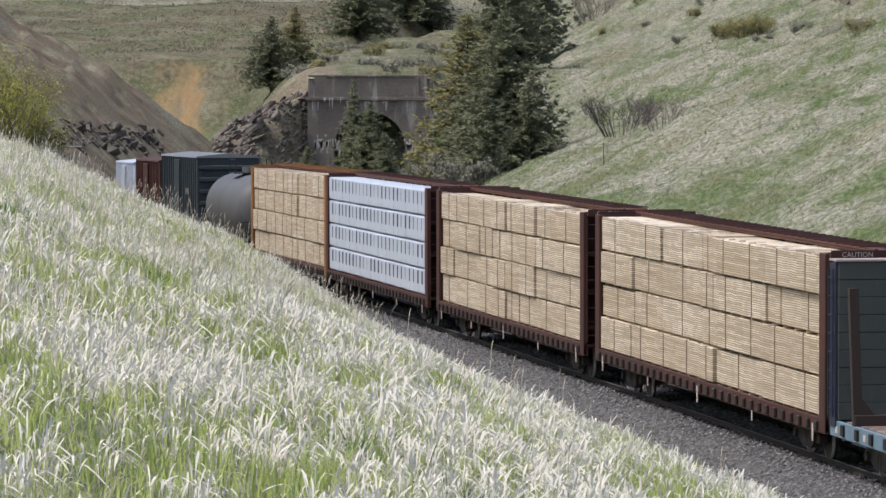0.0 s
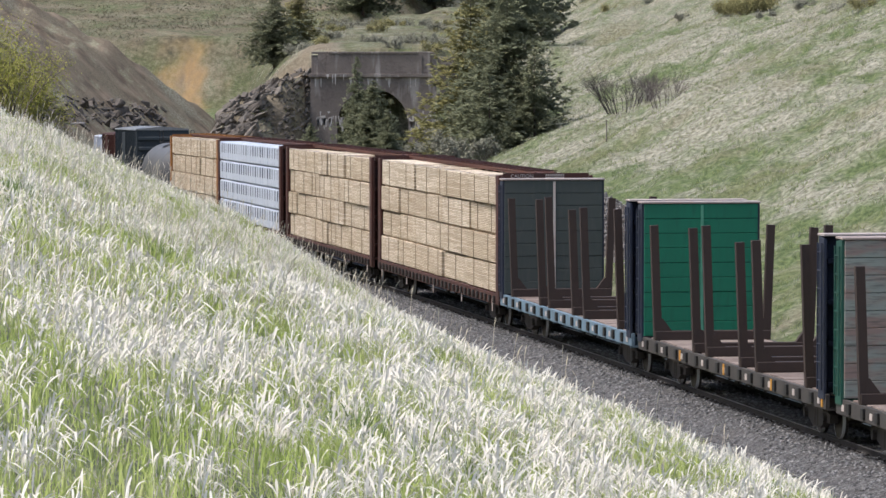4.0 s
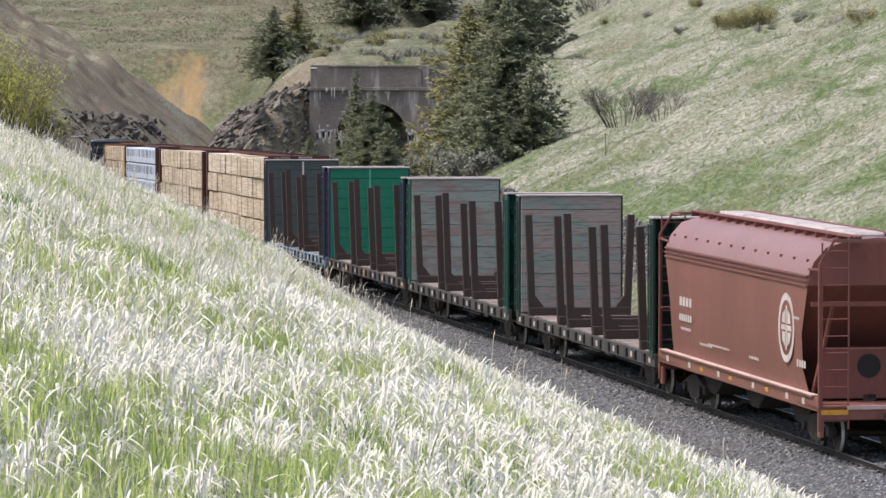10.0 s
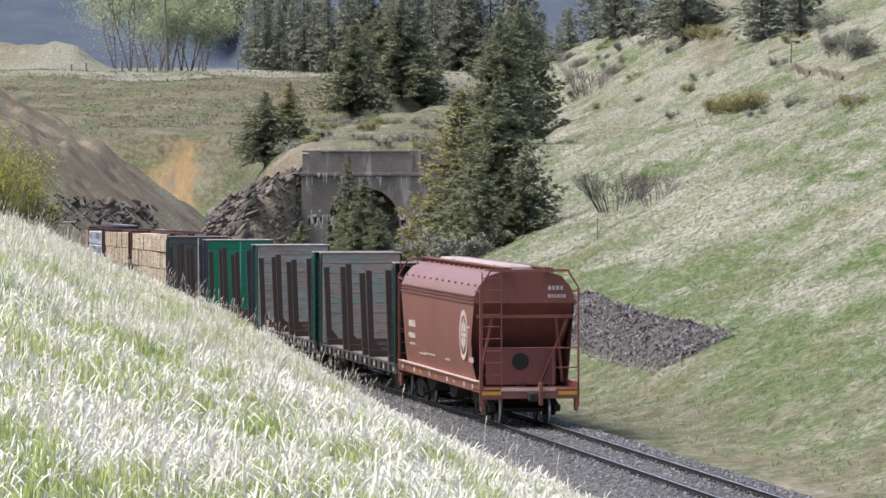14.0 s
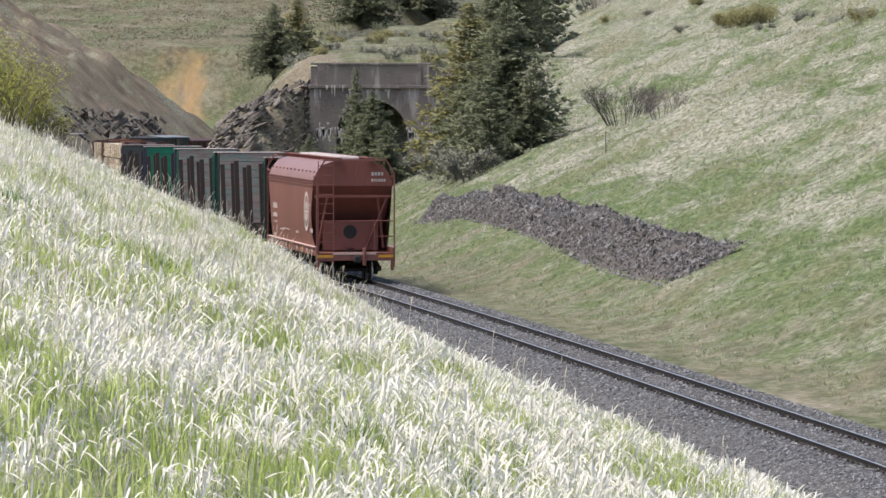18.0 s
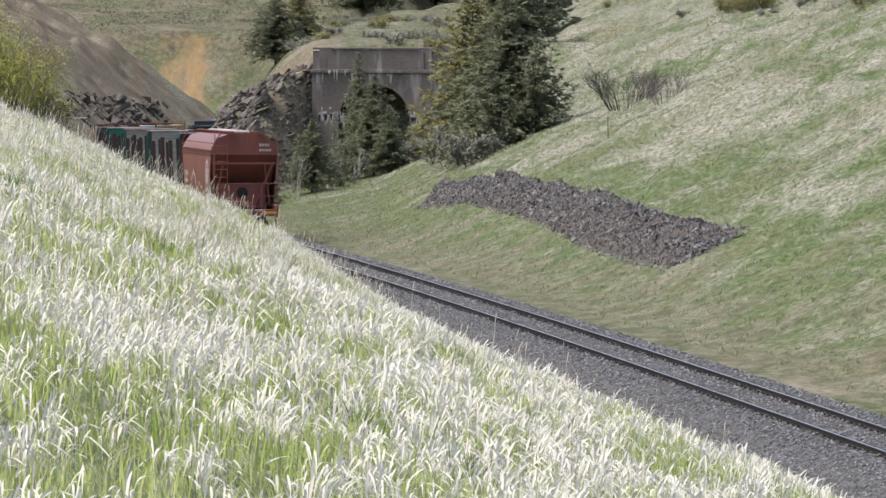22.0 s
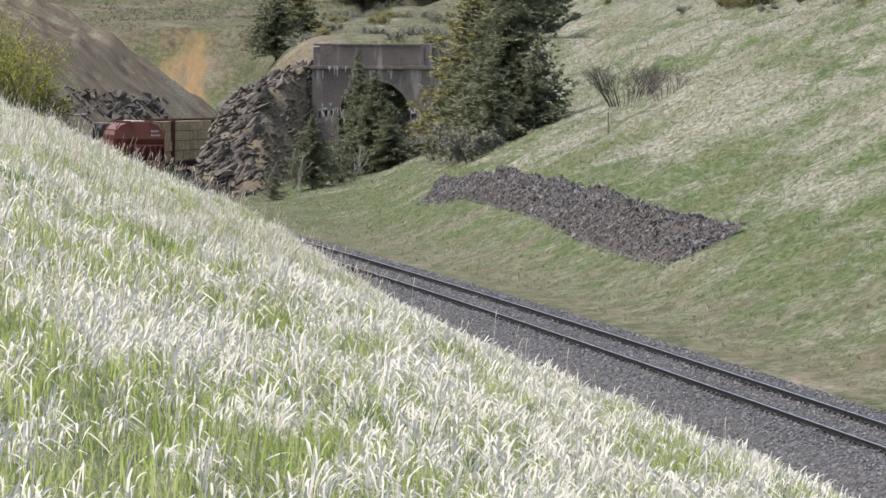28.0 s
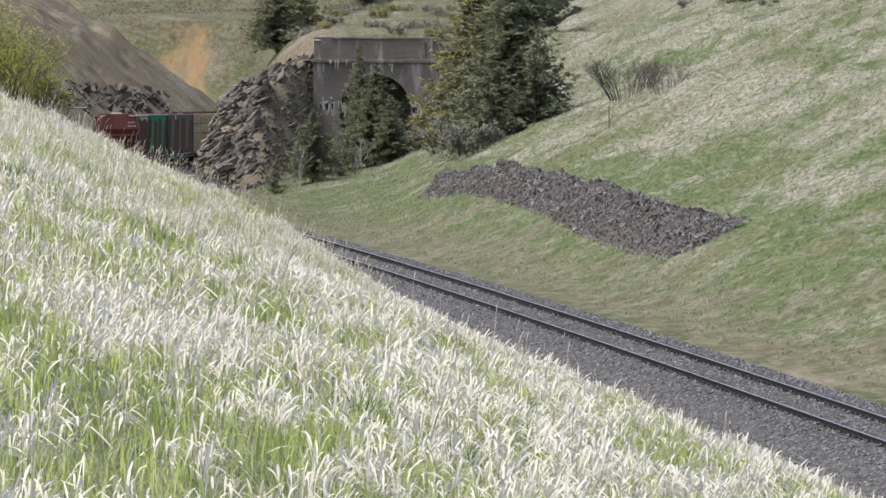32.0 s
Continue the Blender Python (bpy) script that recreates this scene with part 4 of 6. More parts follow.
        part("side_plate_rib", bm, "hopper_dark", car)
    for x in (-4.6, 0, 4.6):
        bm = B()
        for q in (-1, 1):
            prism(bm, [(x - 2.1, 1.3), (x - 0.35, 0.45), (x + 0.35, 0.45), (x + 2.1, 1.3)], q * 0.15, q * 1.0)
        part("outlet_bay", bm, "under", car)
    bm = B()
    box(bm, -7.0, 7.0, -0.15, 0.15, 0.6, 1.25)
    part("centre_sill", bm, "under", car)
    # roof: hatches and running boards
    for i in range(5):
        bm = B()
        x = -5.6 + i * 2.8
        box(bm, x - 1.33, x + 1.33, -0.36, 0.36, 4.68, 4.84, 0.05)
        part("hatch_cover", bm, "hatch", car, "pale sun-bleached hatch cover")
    for sd in (-1, 1):
        bm = B()
        for y in (0.52, 0.62, 0.72):
            box(bm, -8.3, 8.3, min(sd * y, sd * (y + 0.06)), max(sd * y, sd * (y + 0.06)), 4.78, 4.81)
        for x in np.arange(-8.2, 8.3, 1.02):
            box(bm, x - 0.025, x + 0.025, min(sd * 0.5, sd * 0.8), max(sd * 0.5, sd * 0.8), 4.66, 4.78)
        part("running_board", bm, "hopper_dark", car, "slatted walkway on the roof")
    # markings: round emblem with a cross, rows of stencils as plain bars
    bm = B()
    m = Matrix.Translation((-5.6, 1.575, 2.66)) @ Matrix.Rotation(radians(90), 4, "X")
    for r1, r0 in ((0.78, 0.62),):
        ring = []
        for k in range(40):
            a = k * 2 * math.pi / 40
            ring.append((bm.verts.new(m @ Vector((r1 * math.cos(a), r1 * math.sin(a), 0))), bm.verts.new(m @ Vector((r0 * math.cos(a), r0 * math.sin(a), 0)))))
        for k in range(40):
            bm.faces.new((ring[k][0], ring[(k + 1) % 40][0], ring[(k + 1) % 40][1], ring[k][1]))
    for dx, dz in ((0.06, 0.5), (0.5, 0.06)):
        vs = [bm.verts.new(m @ Vector((sx * dx, sz * dz, 0))) for sx, sz in ((-1, -1), (1, -1), (1, 1), (-1, 1))]
        bm.faces.new(vs)
    for sx in (-1, 1):
        for sz in (-1, 1):
            vs = [bm.verts.new(m @ Vector((sx * a, sz * b, 0))) for a, b in ((0.1, 0.1), (0.44, 0.1), (0.36, 0.3), (0.1, 0.42))]
            bm.faces.new(vs)
    part("emblem", bm, "white_paint", car, "worn white round emblem with a cross")

    def bars(x, z, w, h, n, y=1.5765):
        bm = B()
        for k in range(n):
            a = x - w / 2 + (k + 0.1) * w / n
            vs = [bm.verts.new((p, y, q)) for p, q in ((a, z), (a + 0.72 * w / n, z), (a + 0.72 * w / n, z + h), (a, z + h))]
            bm.faces.new(vs)
        part("stencil", bm, "white_paint", car, "row of white stencilled marks")
    bars(5.2, 2.55, 1.5, 0.22, 4), bars(5.2, 2.18, 1.5, 0.17, 6), bars(1.6, 1.75, 2.4, 0.05, 14, 1.535), bars(-6.9, 1.85, 0.9, 0.16, 4, 1.54)
    bars(5.3, 1.95, 1.2, 0.07, 8, 1.54), bars(-2.2, 1.72, 1.0, 0.07, 7, 1.535), bars(3.0, 1.7, 1.4, 0.06, 9, 1.535), bars(-6.6, 2.9, 0.5, 0.06, 5)

    def end_bars(y, z, w, h, n):
        bm = B()
        for k in range(n):
            a = y + w / 2 - (k + 0.1) * w / n
            vs = [bm.verts.new((-7.626, p, q)) for p, q in ((a, z), (a - 0.74 * w / n, z), (a - 0.74 * w / n, z + h), (a, z + h))]
            bm.faces.new(vs)
        part("stencil", bm, "white_paint", car, "row of white stencilled marks")
    end_bars(-0.98, 4.1, 0.5, 0.13, 4), end_bars(-1.02, 3.86, 0.58, 0.11, 6)
    trucks(car, 6.4)
    coupler(car, H2, 1), coupler(car, -H2, -1)
    return car


def tank_car():
    car = thing("tank_car", "grey tank car with a domed end and top fittings", "railway car")
    bm = B()
    R, Z, H2 = 1.5, 2.65, 7.4
    verts, faces, n = [], [], 28
    prof = [(-H2 + 0.0, 0.02), (-H2 + 0.06, 0.5), (-H2 + 0.22, 0.95), (-H2 + 0.48, 1.3), (-H2 + 0.8, 1.47), (-H2 + 1.1, R), (-3, R), (0, R), (3, R), (H2 - 1.1, R), (H2 - 0.8, 1.47), (H2 - 0.48, 1.3), (H2 - 0.22, 0.95), (H2 - 0.06, 0.5), (H2, 0.02)]
    for x, r in prof:
        verts += [(x, r * math.cos(a * 2 * math.pi / n), Z + r * math.sin(a * 2 * math.pi / n)) for a in range(n)]
    for i in range(len(prof) - 1):
        faces += [(i * n + j, i * n + (j + 1) % n, (i + 1) * n + (j + 1) % n, (i + 1) * n + j) for j in range(n)]
    bm.free()
    raw("tank", verts, faces, "tank", car, smooth=True)
    bm = B()
    rod(bm, (0, 0, 4.1), (0, 0, 4.5), 0.4, 20)
    part("dome", bm, "tank", car)
    bm = B()
    box(bm, -1.2, 1.2, -0.9, 0.9, 4.2, 4.24)
    for x in (-1.15, 1.15):
        for y in (-0.85, 0.85):
            rod(bm, (x, y, 4.2), (x, y, 4.85), 0.025, 6)
    for y in (-0.85, 0.85):
        rod(bm, (-1.15, y, 4.85), (1.15, y, 4.85), 0.025, 6)
    part("platform_rail", bm, "black", car)
    bm = B()
    box(bm, -8.2, 8.2, -0.3, 0.3, 0.75, 1.1)
    for x in (-7.9, 7.9):
        box(bm, x - 0.3, x + 0.3, -1.45, 1.45, 0.95, 1.05)
    for x in (-5.8, 5.8):
        box(bm, x - 0.4, x + 0.4, -0.9, 0.9, 1.0, 1.6, 0.05)
    part("underframe", bm, "black", car)
    for sd in (-1, 1):
        bm = B()
        for y in (-1.4, 1.4):
            rod(bm, (sd * 8.15, y, 1.0), (sd * 8.15, y, 2.1), 0.022, 6)
        rod(bm, (sd * 8.15, -1.4, 2.1), (sd * 8.15, 1.4, 2.1), 0.022, 6)
        part("end_handrail", bm, "black", car)
    trucks(car, 6.0)
    coupler(car, 8.2, 1), coupler(car, -8.2, -1)
    return car


def boxcar(name, label, mat, H2=9.3, top=4.75):
    car = thing(name, label, "railway car")
    bm = B()
    box(bm, -H2, H2, -1.5, 1.5, 1.1, top - 0.2, 0.03)
    part("body", bm, mat, car)
    bm = B()
    prism_pts = [(-1.55, top - 0.22), (1.55, top - 0.22), (1.5, top - 0.14), (0, top), (-1.5, top - 0.14)]
    lo = [bm.verts.new((-H2 - 0.06, y, z)) for y, z in prism_pts]
    hi = [bm.verts.new((H2 + 0.06, y, z)) for y, z in prism_pts]
    bm.faces.new(lo), bm.faces.new(hi[::-1])
    for q in range(5):
        bm.faces.new((lo[q], hi[q], hi[(q + 1) % 5], lo[(q + 1) % 5]))
    bmesh.ops.recalc_face_normals(bm, faces=bm.faces[:])
    part("roof", bm, "tin_roof" if mat == "teal" else mat, car, "dull pale roof sheet with projecting eaves" if mat == "teal" else "")
    blocks("side_post", (0.1, 0.06, top - 1.34), mat, car, [(x, sd * 1.53, (top + 0.88) / 2) for x in np.arange(-H2 + 0.6, H2 - 0.3, 1.15) for sd in (-1, 1)])
    for sd in (-1, 1):
        blocks("end_rib", (0.12, 2.8, 0.24), mat, car, [(sd * (H2 + 0.06), 0, z) for z in np.arange(1.45, top - 0.4, 0.58)], "", 0.05)
        bm = B()
        box(bm, -1.5, 1.5, min(sd * 1.56, sd * 1.62), max(sd * 1.56, sd * 1.62), 1.15, top - 0.35, 0.02)
        part("door", bm, mat, car)
        rungs(car, mat, sd * (H2 + 0.08), 1.25, 1.0, top - 0.3, 9)
        bm = B()
        for k in range(5):
            box(bm, sd * 5 - 0.9 + k * 0.38, sd * 5 - 0.9 + k * 0.38 + 0.26, 1.502, 1.508, 3.0, 3.3)
        part("stencils", bm, "white_paint", car, "pale stencilled marks as worn bars")
    bm = B()
    box(bm, -H2, H2, -1.45, 1.45, 0.85, 1.1)
    part("underframe", bm, "under", car)
    trucks(car, H2 - 2.2)
    coupler(car, H2, 1), coupler(car, -H2, -1)
    return car


def couple(ob, sigma, half):
    MOVING.append((ob, sigma, half))
    return ob


couple(hopper_car(), 8.57, 6.4)
couple(flat_car("empty log flat car with grey-brown plank bulkheads", "grey_red_face", "green_dark", "sill", "dark green bulkhead frame"), 27.95, 7.5)
couple(flat_car("empty log flat car with worn grey-green plank bulkheads", "grey_face", "green_mid", "sill", "dark green bulkhead frame"), 49.8, 7.5)
couple(flat_car("empty log flat car with bright green bulkheads", "green_face", "blue_dark", "sill", "dark blue bulkhead frame"), 71.15, 7.5)
couple(flat_car("empty log flat car with charcoal bulkheads and pale blue sill", "dark_face", "blue_dark", "blue_sill", "dark blue bulkhead frame"), 92.45, 7.5)
LOADED = ((116.5, "brown", "brown_top", "lumber"), (144.4, "brown", "brown_top", "lumber"), (172.6, "brown", "brown_top", "wrap"), (198.9, "ochre", "brown_top", "lumber"))
for i, (sg, em, tm, what) in enumerate(LOADED):
    couple(centerbeam_car(em, tm, "ochre centre-beam flat car with plank bulkheads" if em == "ochre" else "red-brown centre-beam flat car with a steel truss"), sg, 9.9)
    if what == "lumber":
        ld = lumber_load(40 + i, "strapped bundles of pale sawn boards stacked on a flat car", ((3.6, 4.9, 5.5), (2.4, 3.0, 4.9), (), (4.2, 5.5, 4.9))[i])
    else:
        ld = wrapped_load("packs wrapped in white plastic stacked on a flat car")
    couple(ld, sg, 9.9)
couple(tank_car(), 225.6, 6.0)
couple(boxcar("boxcar", "dark slate boxcar with ribbed ends and a pale roof", "teal", 10.4, 5.05), 246.8, 8.0)
couple(boxcar("ribbed_boxcar", "red-brown ribbed freight car", "brown", 8.6, 4.7), 267.5, 6.4)
couple(boxcar("pale_freight_car", "pale grey freight car ahead of the ribbed one", "white_sheet", 8.6, 4.5), 286.7, 6.4)


# ---- trees ----
def needles_material(name, a, b_):
    m, n, l, b = shader(name, 0.85, 0.0, 0.15)
    rnd = n.new("ShaderNodeNewGeometry").outputs["Random Per Island"]
    nz = noise_of(n, l, 0.8, lo=0.3, hi=0.7)
    mx = n.new("ShaderNodeMix")
    mx.inputs[0].default_value = 0.55
    l.new(nz, mx.inputs[2]), l.new(rnd, mx.inputs[3])
    l.new(mixed(n, l, mx.outputs[0], a, b_), b.inputs["Base Color"])
    leafy(n, l, b)
    tr = n.new("ShaderNodeBsdfTranslucent")
    l.new(b.inputs["Base Color"].links[0].from_socket, tr.inputs[0])
    ms = n.new("ShaderNodeMixShader")
    ms.inputs[0].default_value = 0.35
    l.new(b.outputs[0], ms.inputs[1]), l.new(tr.outputs[0], ms.inputs[2])
    l.new(ms.outputs[0], n["Material Output"].inputs["Surface"])
    return m


M["needles"] = needles_material("fir_needles", (0.15, 0.168, 0.105), (0.32, 0.325, 0.19))
M["needles_light"] = needles_material("pine_needles_light", (0.18, 0.18, 0.08), (0.4, 0.36, 0.15))
# far firs: distance haze put into the colour, paler and greyer than near needles
M["needles_dark"] = needles_material("hazed_far_fir_needles", (0.17, 0.185, 0.14), (0.33, 0.335, 0.235))


def conifer_mesh(seed, height, radius, whorls, per, material, base=0.06, lift=0.15, dense=1.0, shape=1.0, coarse=1.0):
    """A crown of drooping boughs in uneven lobes, each bough a spray of small needle fans."""
    rr = np.random.RandomState(seed)
    N = whorls * per
    u = (np.repeat(np.arange(whorls), per) + rr.uniform(0, 1.0, N)) / whorls
    a = rr.uniform(0, 2 * math.pi, N)
    prof = ((1 - np.clip(u, 0, 1)) ** 0.78 * shape + 0.03) * np.where(u < 0.12, 0.75 + 2 * u, 1.0)
    lobes = 1 + 0.16 * np.sin(2 * a + 7 * u + seed) + 0.14 * np.sin(5 * a - 11 * u + 2 * seed)
    L = radius * prof * rr.uniform(0.35, 1.12, N) * lobes
    rise = rr.uniform(-0.15, 0.5, N) + lift * u
    n = np.maximum(2, (L * 4.2 * dense).astype(int) + 1)
    at = np.repeat(np.arange(N), n)
    f = (np.concatenate([np.arange(k) for k in n]) + 0.6 + rr.uniform(-0.2, 0.2, len(at))) / n[at]
    La, aa = L[at], a[at]
    P = np.stack([np.cos(aa) * La * f, np.sin(aa) * La * f, height * (base + (1 - base) * u[at]) + La * (rise[at] * f - 0.28 * f * f)], -1)
    P = P + rr.normal(size=P.shape) * 0.05 * La[:, None]
    # three sprays at each place, three narrow fans in each
    P, La, aa = (np.repeat(v, 9, 0) for v in (P, La, aa))
    K = len(P)
    ang = np.repeat(aa[::3] + rr.uniform(-1.0, 1.0, K // 3), 3)
    d = np.stack([np.cos(ang), np.sin(ang), np.repeat(rr.uniform(-0.4, 0.25, K // 3), 3)], -1)
    d = d / np.linalg.norm(d, axis=1)[:, None]
    side = np.cross(d, (0, 0, 1.0))
    side = side / np.linalg.norm(side, axis=1)[:, None]
    up = np.cross(side, d)
    g = rr.uniform(-1.0, 1.0, K)[:, None]
    w = d * np.cos(g) + side * np.sin(g) + up * rr.uniform(-0.35, 0.45, (K, 1))
    q = (side * np.cos(g) - d * np.sin(g)) * 0.2 + up * rr.uniform(-0.2, 0.2, (K, 1))
    S = ((0.2 + 0.07 * La) * coarse * rr.uniform(0.55, 1.3, K))[:, None]
    V = np.stack([P - q * S * 0.4, P + w * S * 0.5 + q * S * 0.6, P + w * S, P + w * S * 0.45 - q * S * 0.6], 1).reshape(-1, 3)
    me_ = bpy.data.meshes.new("crown")
    me_.vertices.add(len(V))
    me_.vertices.foreach_set("co", V.ravel())
    me_.loops.add(len(V))
    me_.loops.foreach_set("vertex_index", np.arange(len(V)))
    me_.polygons.add(K)
    me_.polygons.foreach_set("loop_start", np.arange(0, len(V), 4))
    me_.update()
    me_.materials.append(M[material])
    return me_


def trunk_mesh(height, r, seed=0):
    rr = random.Random(seed)
    bm = B()
    rings = []
    for k in range(7):
        f = k / 6
        cx, cy = (rr.uniform(-0.05, 0.05) * height / 10 for q in range(2))
        rings.append([bm.verts.new((cx + r * (1 - 0.93 * f) * math.cos(a * math.pi / 4), cy + r * (1 - 0.93 * f) * math.sin(a * math.pi / 4), -0.6 + (0.97 * height + 0.6) * f)) for a in range(8)])
    for lo, hi in zip(rings, rings[1:]):
        for a in range(8):
            bm.faces.new((lo[a], lo[(a + 1) % 8], hi[(a + 1) % 8], hi[a]))
    bm.faces.new(rings[-1])
    me_ = bpy.data.meshes.new("trunk")
    bm.to_mesh(me_), bm.free()
    me_.materials.append(M["bark"])
    return me_


CONIFERS = {}


def conifer_kind(key, *args, **kw):
    CONIFERS[key] = (conifer_mesh(*args, **kw), trunk_mesh(args[1], 0.022 * args[1] * 0.75, args[0]), args[1])


def conifer(key, X, Y, height, turn=0.0, wide=1.0, label="dark green fir on the grassy slope", sink=0.0):
    crown, trunk, h0 = CONIFERS[key]
    ob = thing("conifer", label, "tree", "conifers")
    k = height / h0
    for nm, me_ in (("trunk", trunk), ("crown", crown)):
        p_ = new(nm, me_)
        p_.parent = ob
        p_.matrix_basis = Matrix.Diagonal((k * wide, k * wide, k, 1))
    ob.matrix_basis = pose(X, Y, float(ground_z(X, Y)) - sink, 0, 0, turn)
    return ob


F_ = 8674.0


def place_at(u, Y):
    """The plan place at depth Y that stands u along the picture's breadth at rest."""
    return (u - 784) / F_ * Y


conifer_kind("fir", 1, 12.0, 3.6, 34, 12, "needles")
conifer_kind("fir_b", 2, 12.0, 3.4, 32, 12, "needles", lift=0.25)
conifer_kind("pine", 3, 10.0, 3.4, 28, 13, "needles_light", lift=0.35)
conifer_kind("broad", 5, 12.0, 5.2, 34, 15, "needles", lift=0.3, dense=0.85)
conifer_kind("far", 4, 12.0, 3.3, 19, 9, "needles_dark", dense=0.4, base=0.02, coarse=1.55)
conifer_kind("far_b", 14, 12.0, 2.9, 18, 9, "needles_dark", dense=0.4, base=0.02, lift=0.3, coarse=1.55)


def seat(u, v, lo=240.0, hi=790.0):
    """The nearest depth at which the open ground along bearing u comes up to the sight line v."""
    Y = np.arange(lo, hi, 2.0)
    z = ground_z((u - 784) / F_ * Y, Y)
    up = np.nonzero(65.6 + (8.72 - z) / Y * F_ <= v)[0]
    return float(Y[up[0]]) if len(up) else hi


# ---- motion of the train ----
def motions():
    steps = [i * 0.25 for i in range(129)]
    for ob, sigma, half in MOVING:
        walk(ob, [(t, car_pose(t, sigma, half)) for t in steps])
    # the last car's wheels roll along the rails
    for truck in [k for k in MOVING[0][0].children if k.name.startswith("truck")]:
        for ws in [k for k in truck.children if k.name.startswith("wheelset")]:
            at = ws.matrix_basis.translation.copy()
            walk(ws, [(i / 30, Matrix.Translation(at) @ Matrix.Rotation(((travelled(i / 30) + 20) / 0.4185) % (2 * math.pi), 4, "Y")) for i in range(961)])


# ---- the old tunnel portal ----
def portal_material():
    m, n, l, b = shader("stained_concrete", 0.9, 0.0, 0.15)
    tc = n.new("ShaderNodeTexCoord").outputs["Object"]
    big = noise_of(n, l, 0.45, tc, 5, 0.38, 0.66)
    fine = noise_of(n, l, 5.0, tc, 5, 0.35, 0.7)
    drip = noise_of(n, l, 1.6, tc, 6, 0.56, 0.68, (1, 1, 0.16))
    base = mixed(n, l, big, (0.125, 0.105, 0.092), (0.22, 0.19, 0.165))
    base = mixed(n, l, fine, base, (0.17, 0.145, 0.13))
    dm = n.new("ShaderNodeMath")
    dm.operation = "MULTIPLY"
    dm.inputs[1].default_value = 0.55
    l.new(drip, dm.inputs[0])
    l.new(mixed(n, l, dm.outputs[0], base, (0.42, 0.39, 0.36)), b.inputs["Base Color"])
    bumped(n, l, b, fine, 0.6, 0.03)
    return m


M["concrete"] = portal_material()
M["lime"] = varied("pale_lime_stain", (0.34, 0.31, 0.28), (0.52, 0.49, 0.46), 0.9, 5.0, 0.01, "island")


def portal():
    ob = tagged(thing("tunnel_portal", "abandoned stained concrete tunnel portal with a dark arch", "tunnel portal"))
    Y0, xl, xr, cx, r, zs = 338.0, -9.05, -0.35, -4.75, 2.45, 3.0
    # face with the arch cut through: strips of wall round the opening
    verts, faces, n = [], [], 20
    ring = [(cx - r, 0.0)] + [(cx - r * math.cos(k * math.pi / n), zs + r * math.sin(k * math.pi / n)) for k in range(n + 1)] + [(cx + r, 0.0)]
    outer = [(xl, 0.0)] + [(min(max(cx - 6 * math.cos(k * math.pi / n), xl), xr), 6.25 if 0.12 < k / n < 0.88 else zs) for k in range(n + 1)] + [(xr, 0.0)]
    outer[1], outer[n + 1] = (xl, zs), (xr, zs)
    k = len(ring)
    for d in (0.0, 1.0):
        verts += [(x, Y0 + d, z) for x, z in ring] + [(x, Y0 + d, z) for x, z in outer]
    for i in range(k - 1):
        faces.append((i, i + 1, k + i + 1, k + i))
        faces.append((i + 1, i, 2 * k + i, 2 * k + i + 1))
    verts += [(xl, Y0, 6.25), (xr, Y0, 6.25), (xl, Y0 + 1, 6.25), (xr, Y0 + 1, 6.25)]
    # fill the two upper corners and the ends
    q = 4 * k
    li = next(i for i in range(k) if outer[i][1] > 6.2)
    ri = max(i for i in range(k) if outer[i][1] > 6.2)
    faces += [(k + 1, k + li, q), (k + ri, k + n + 1, q + 1)]
    faces += [(k, k + 1, 3 * k + 1, 3 * k), (k + 1, q, q + 2, 3 * k + 1), (k + n + 1, k + n + 2, 3 * k + n + 2, 3 * k + n + 1), (q + 1, k + n + 1, 3 * k + n + 1, q + 3)]
    raw("face_wall", verts, faces, "concrete", ob)
    bm = B()
    box(bm, xl - 0.12, xr + 0.1, Y0 - 0.22, Y0 + 1.0, 6.25, 6.5, 0.03)
    part("cornice", bm, "concrete", ob, "projecting ledge with pale lime drips")
    # parapet, its corners rounded back
    for i, (a, b, ya) in enumerate(((xl + 0.05, xl + 0.5, 0.35), (xl + 0.5, xl + 1.1, 0.12), (xl + 1.1, xr - 1.0, 0.0), (xr - 1.0, xr - 0.45, 0.12), (xr - 0.45, xr, 0.35))):
        bm = B()
        box(bm, a, b, Y0 - 0.06 + ya, Y0 + 1.1, 6.5, 7.86 - 0.1 * (ya > 0.3), 0.015)
        part("parapet", bm, "concrete", ob)
    for i in range(7):
        a = xl + 0.05 + i * (xr - xl - 0.1) / 7
        bm = B()
        box(bm, a + 0.01, a + (xr - xl - 0.1) / 7 - 0.01, Y0 - 0.14 + (0.2 if i in (0, 6) else 0), Y0 + 1.15, 7.86, 8.02, 0.03)
        part("coping", bm, "concrete", ob, "weathered coping slab")
    # lime drips below the cornice
    rr = random.Random(5)
    bm = B()
    for i in range(46):
        x = rr.uniform(xl + 0.2, xr - 0.1)
        if abs(x - cx) < r and rr.random() < 0.5:
            continue
        top, L, w = 6.2, rr.uniform(0.15, 0.8), rr.uniform(0.03, 0.12)
        if x > cx + 1.0 or x < xl + 2.6:
            top = rr.choice((6.2, 3.9, 3.6, 6.45))
        vs = [bm.verts.new(p) for p in ((x - w, Y0 - 0.006 - (0.22 if top > 6.3 else 0), top), (x + w, Y0 - 0.006 - (0.22 if top > 6.3 else 0), top), (x + w * 0.2, Y0 - 0.006 - (0.22 if top > 6.3 else 0), top - L), (x - w * 0.3, Y0 - 0.006 - (0.22 if top > 6.3 else 0), top - L * 0.9))]
        bm.faces.new(vs)
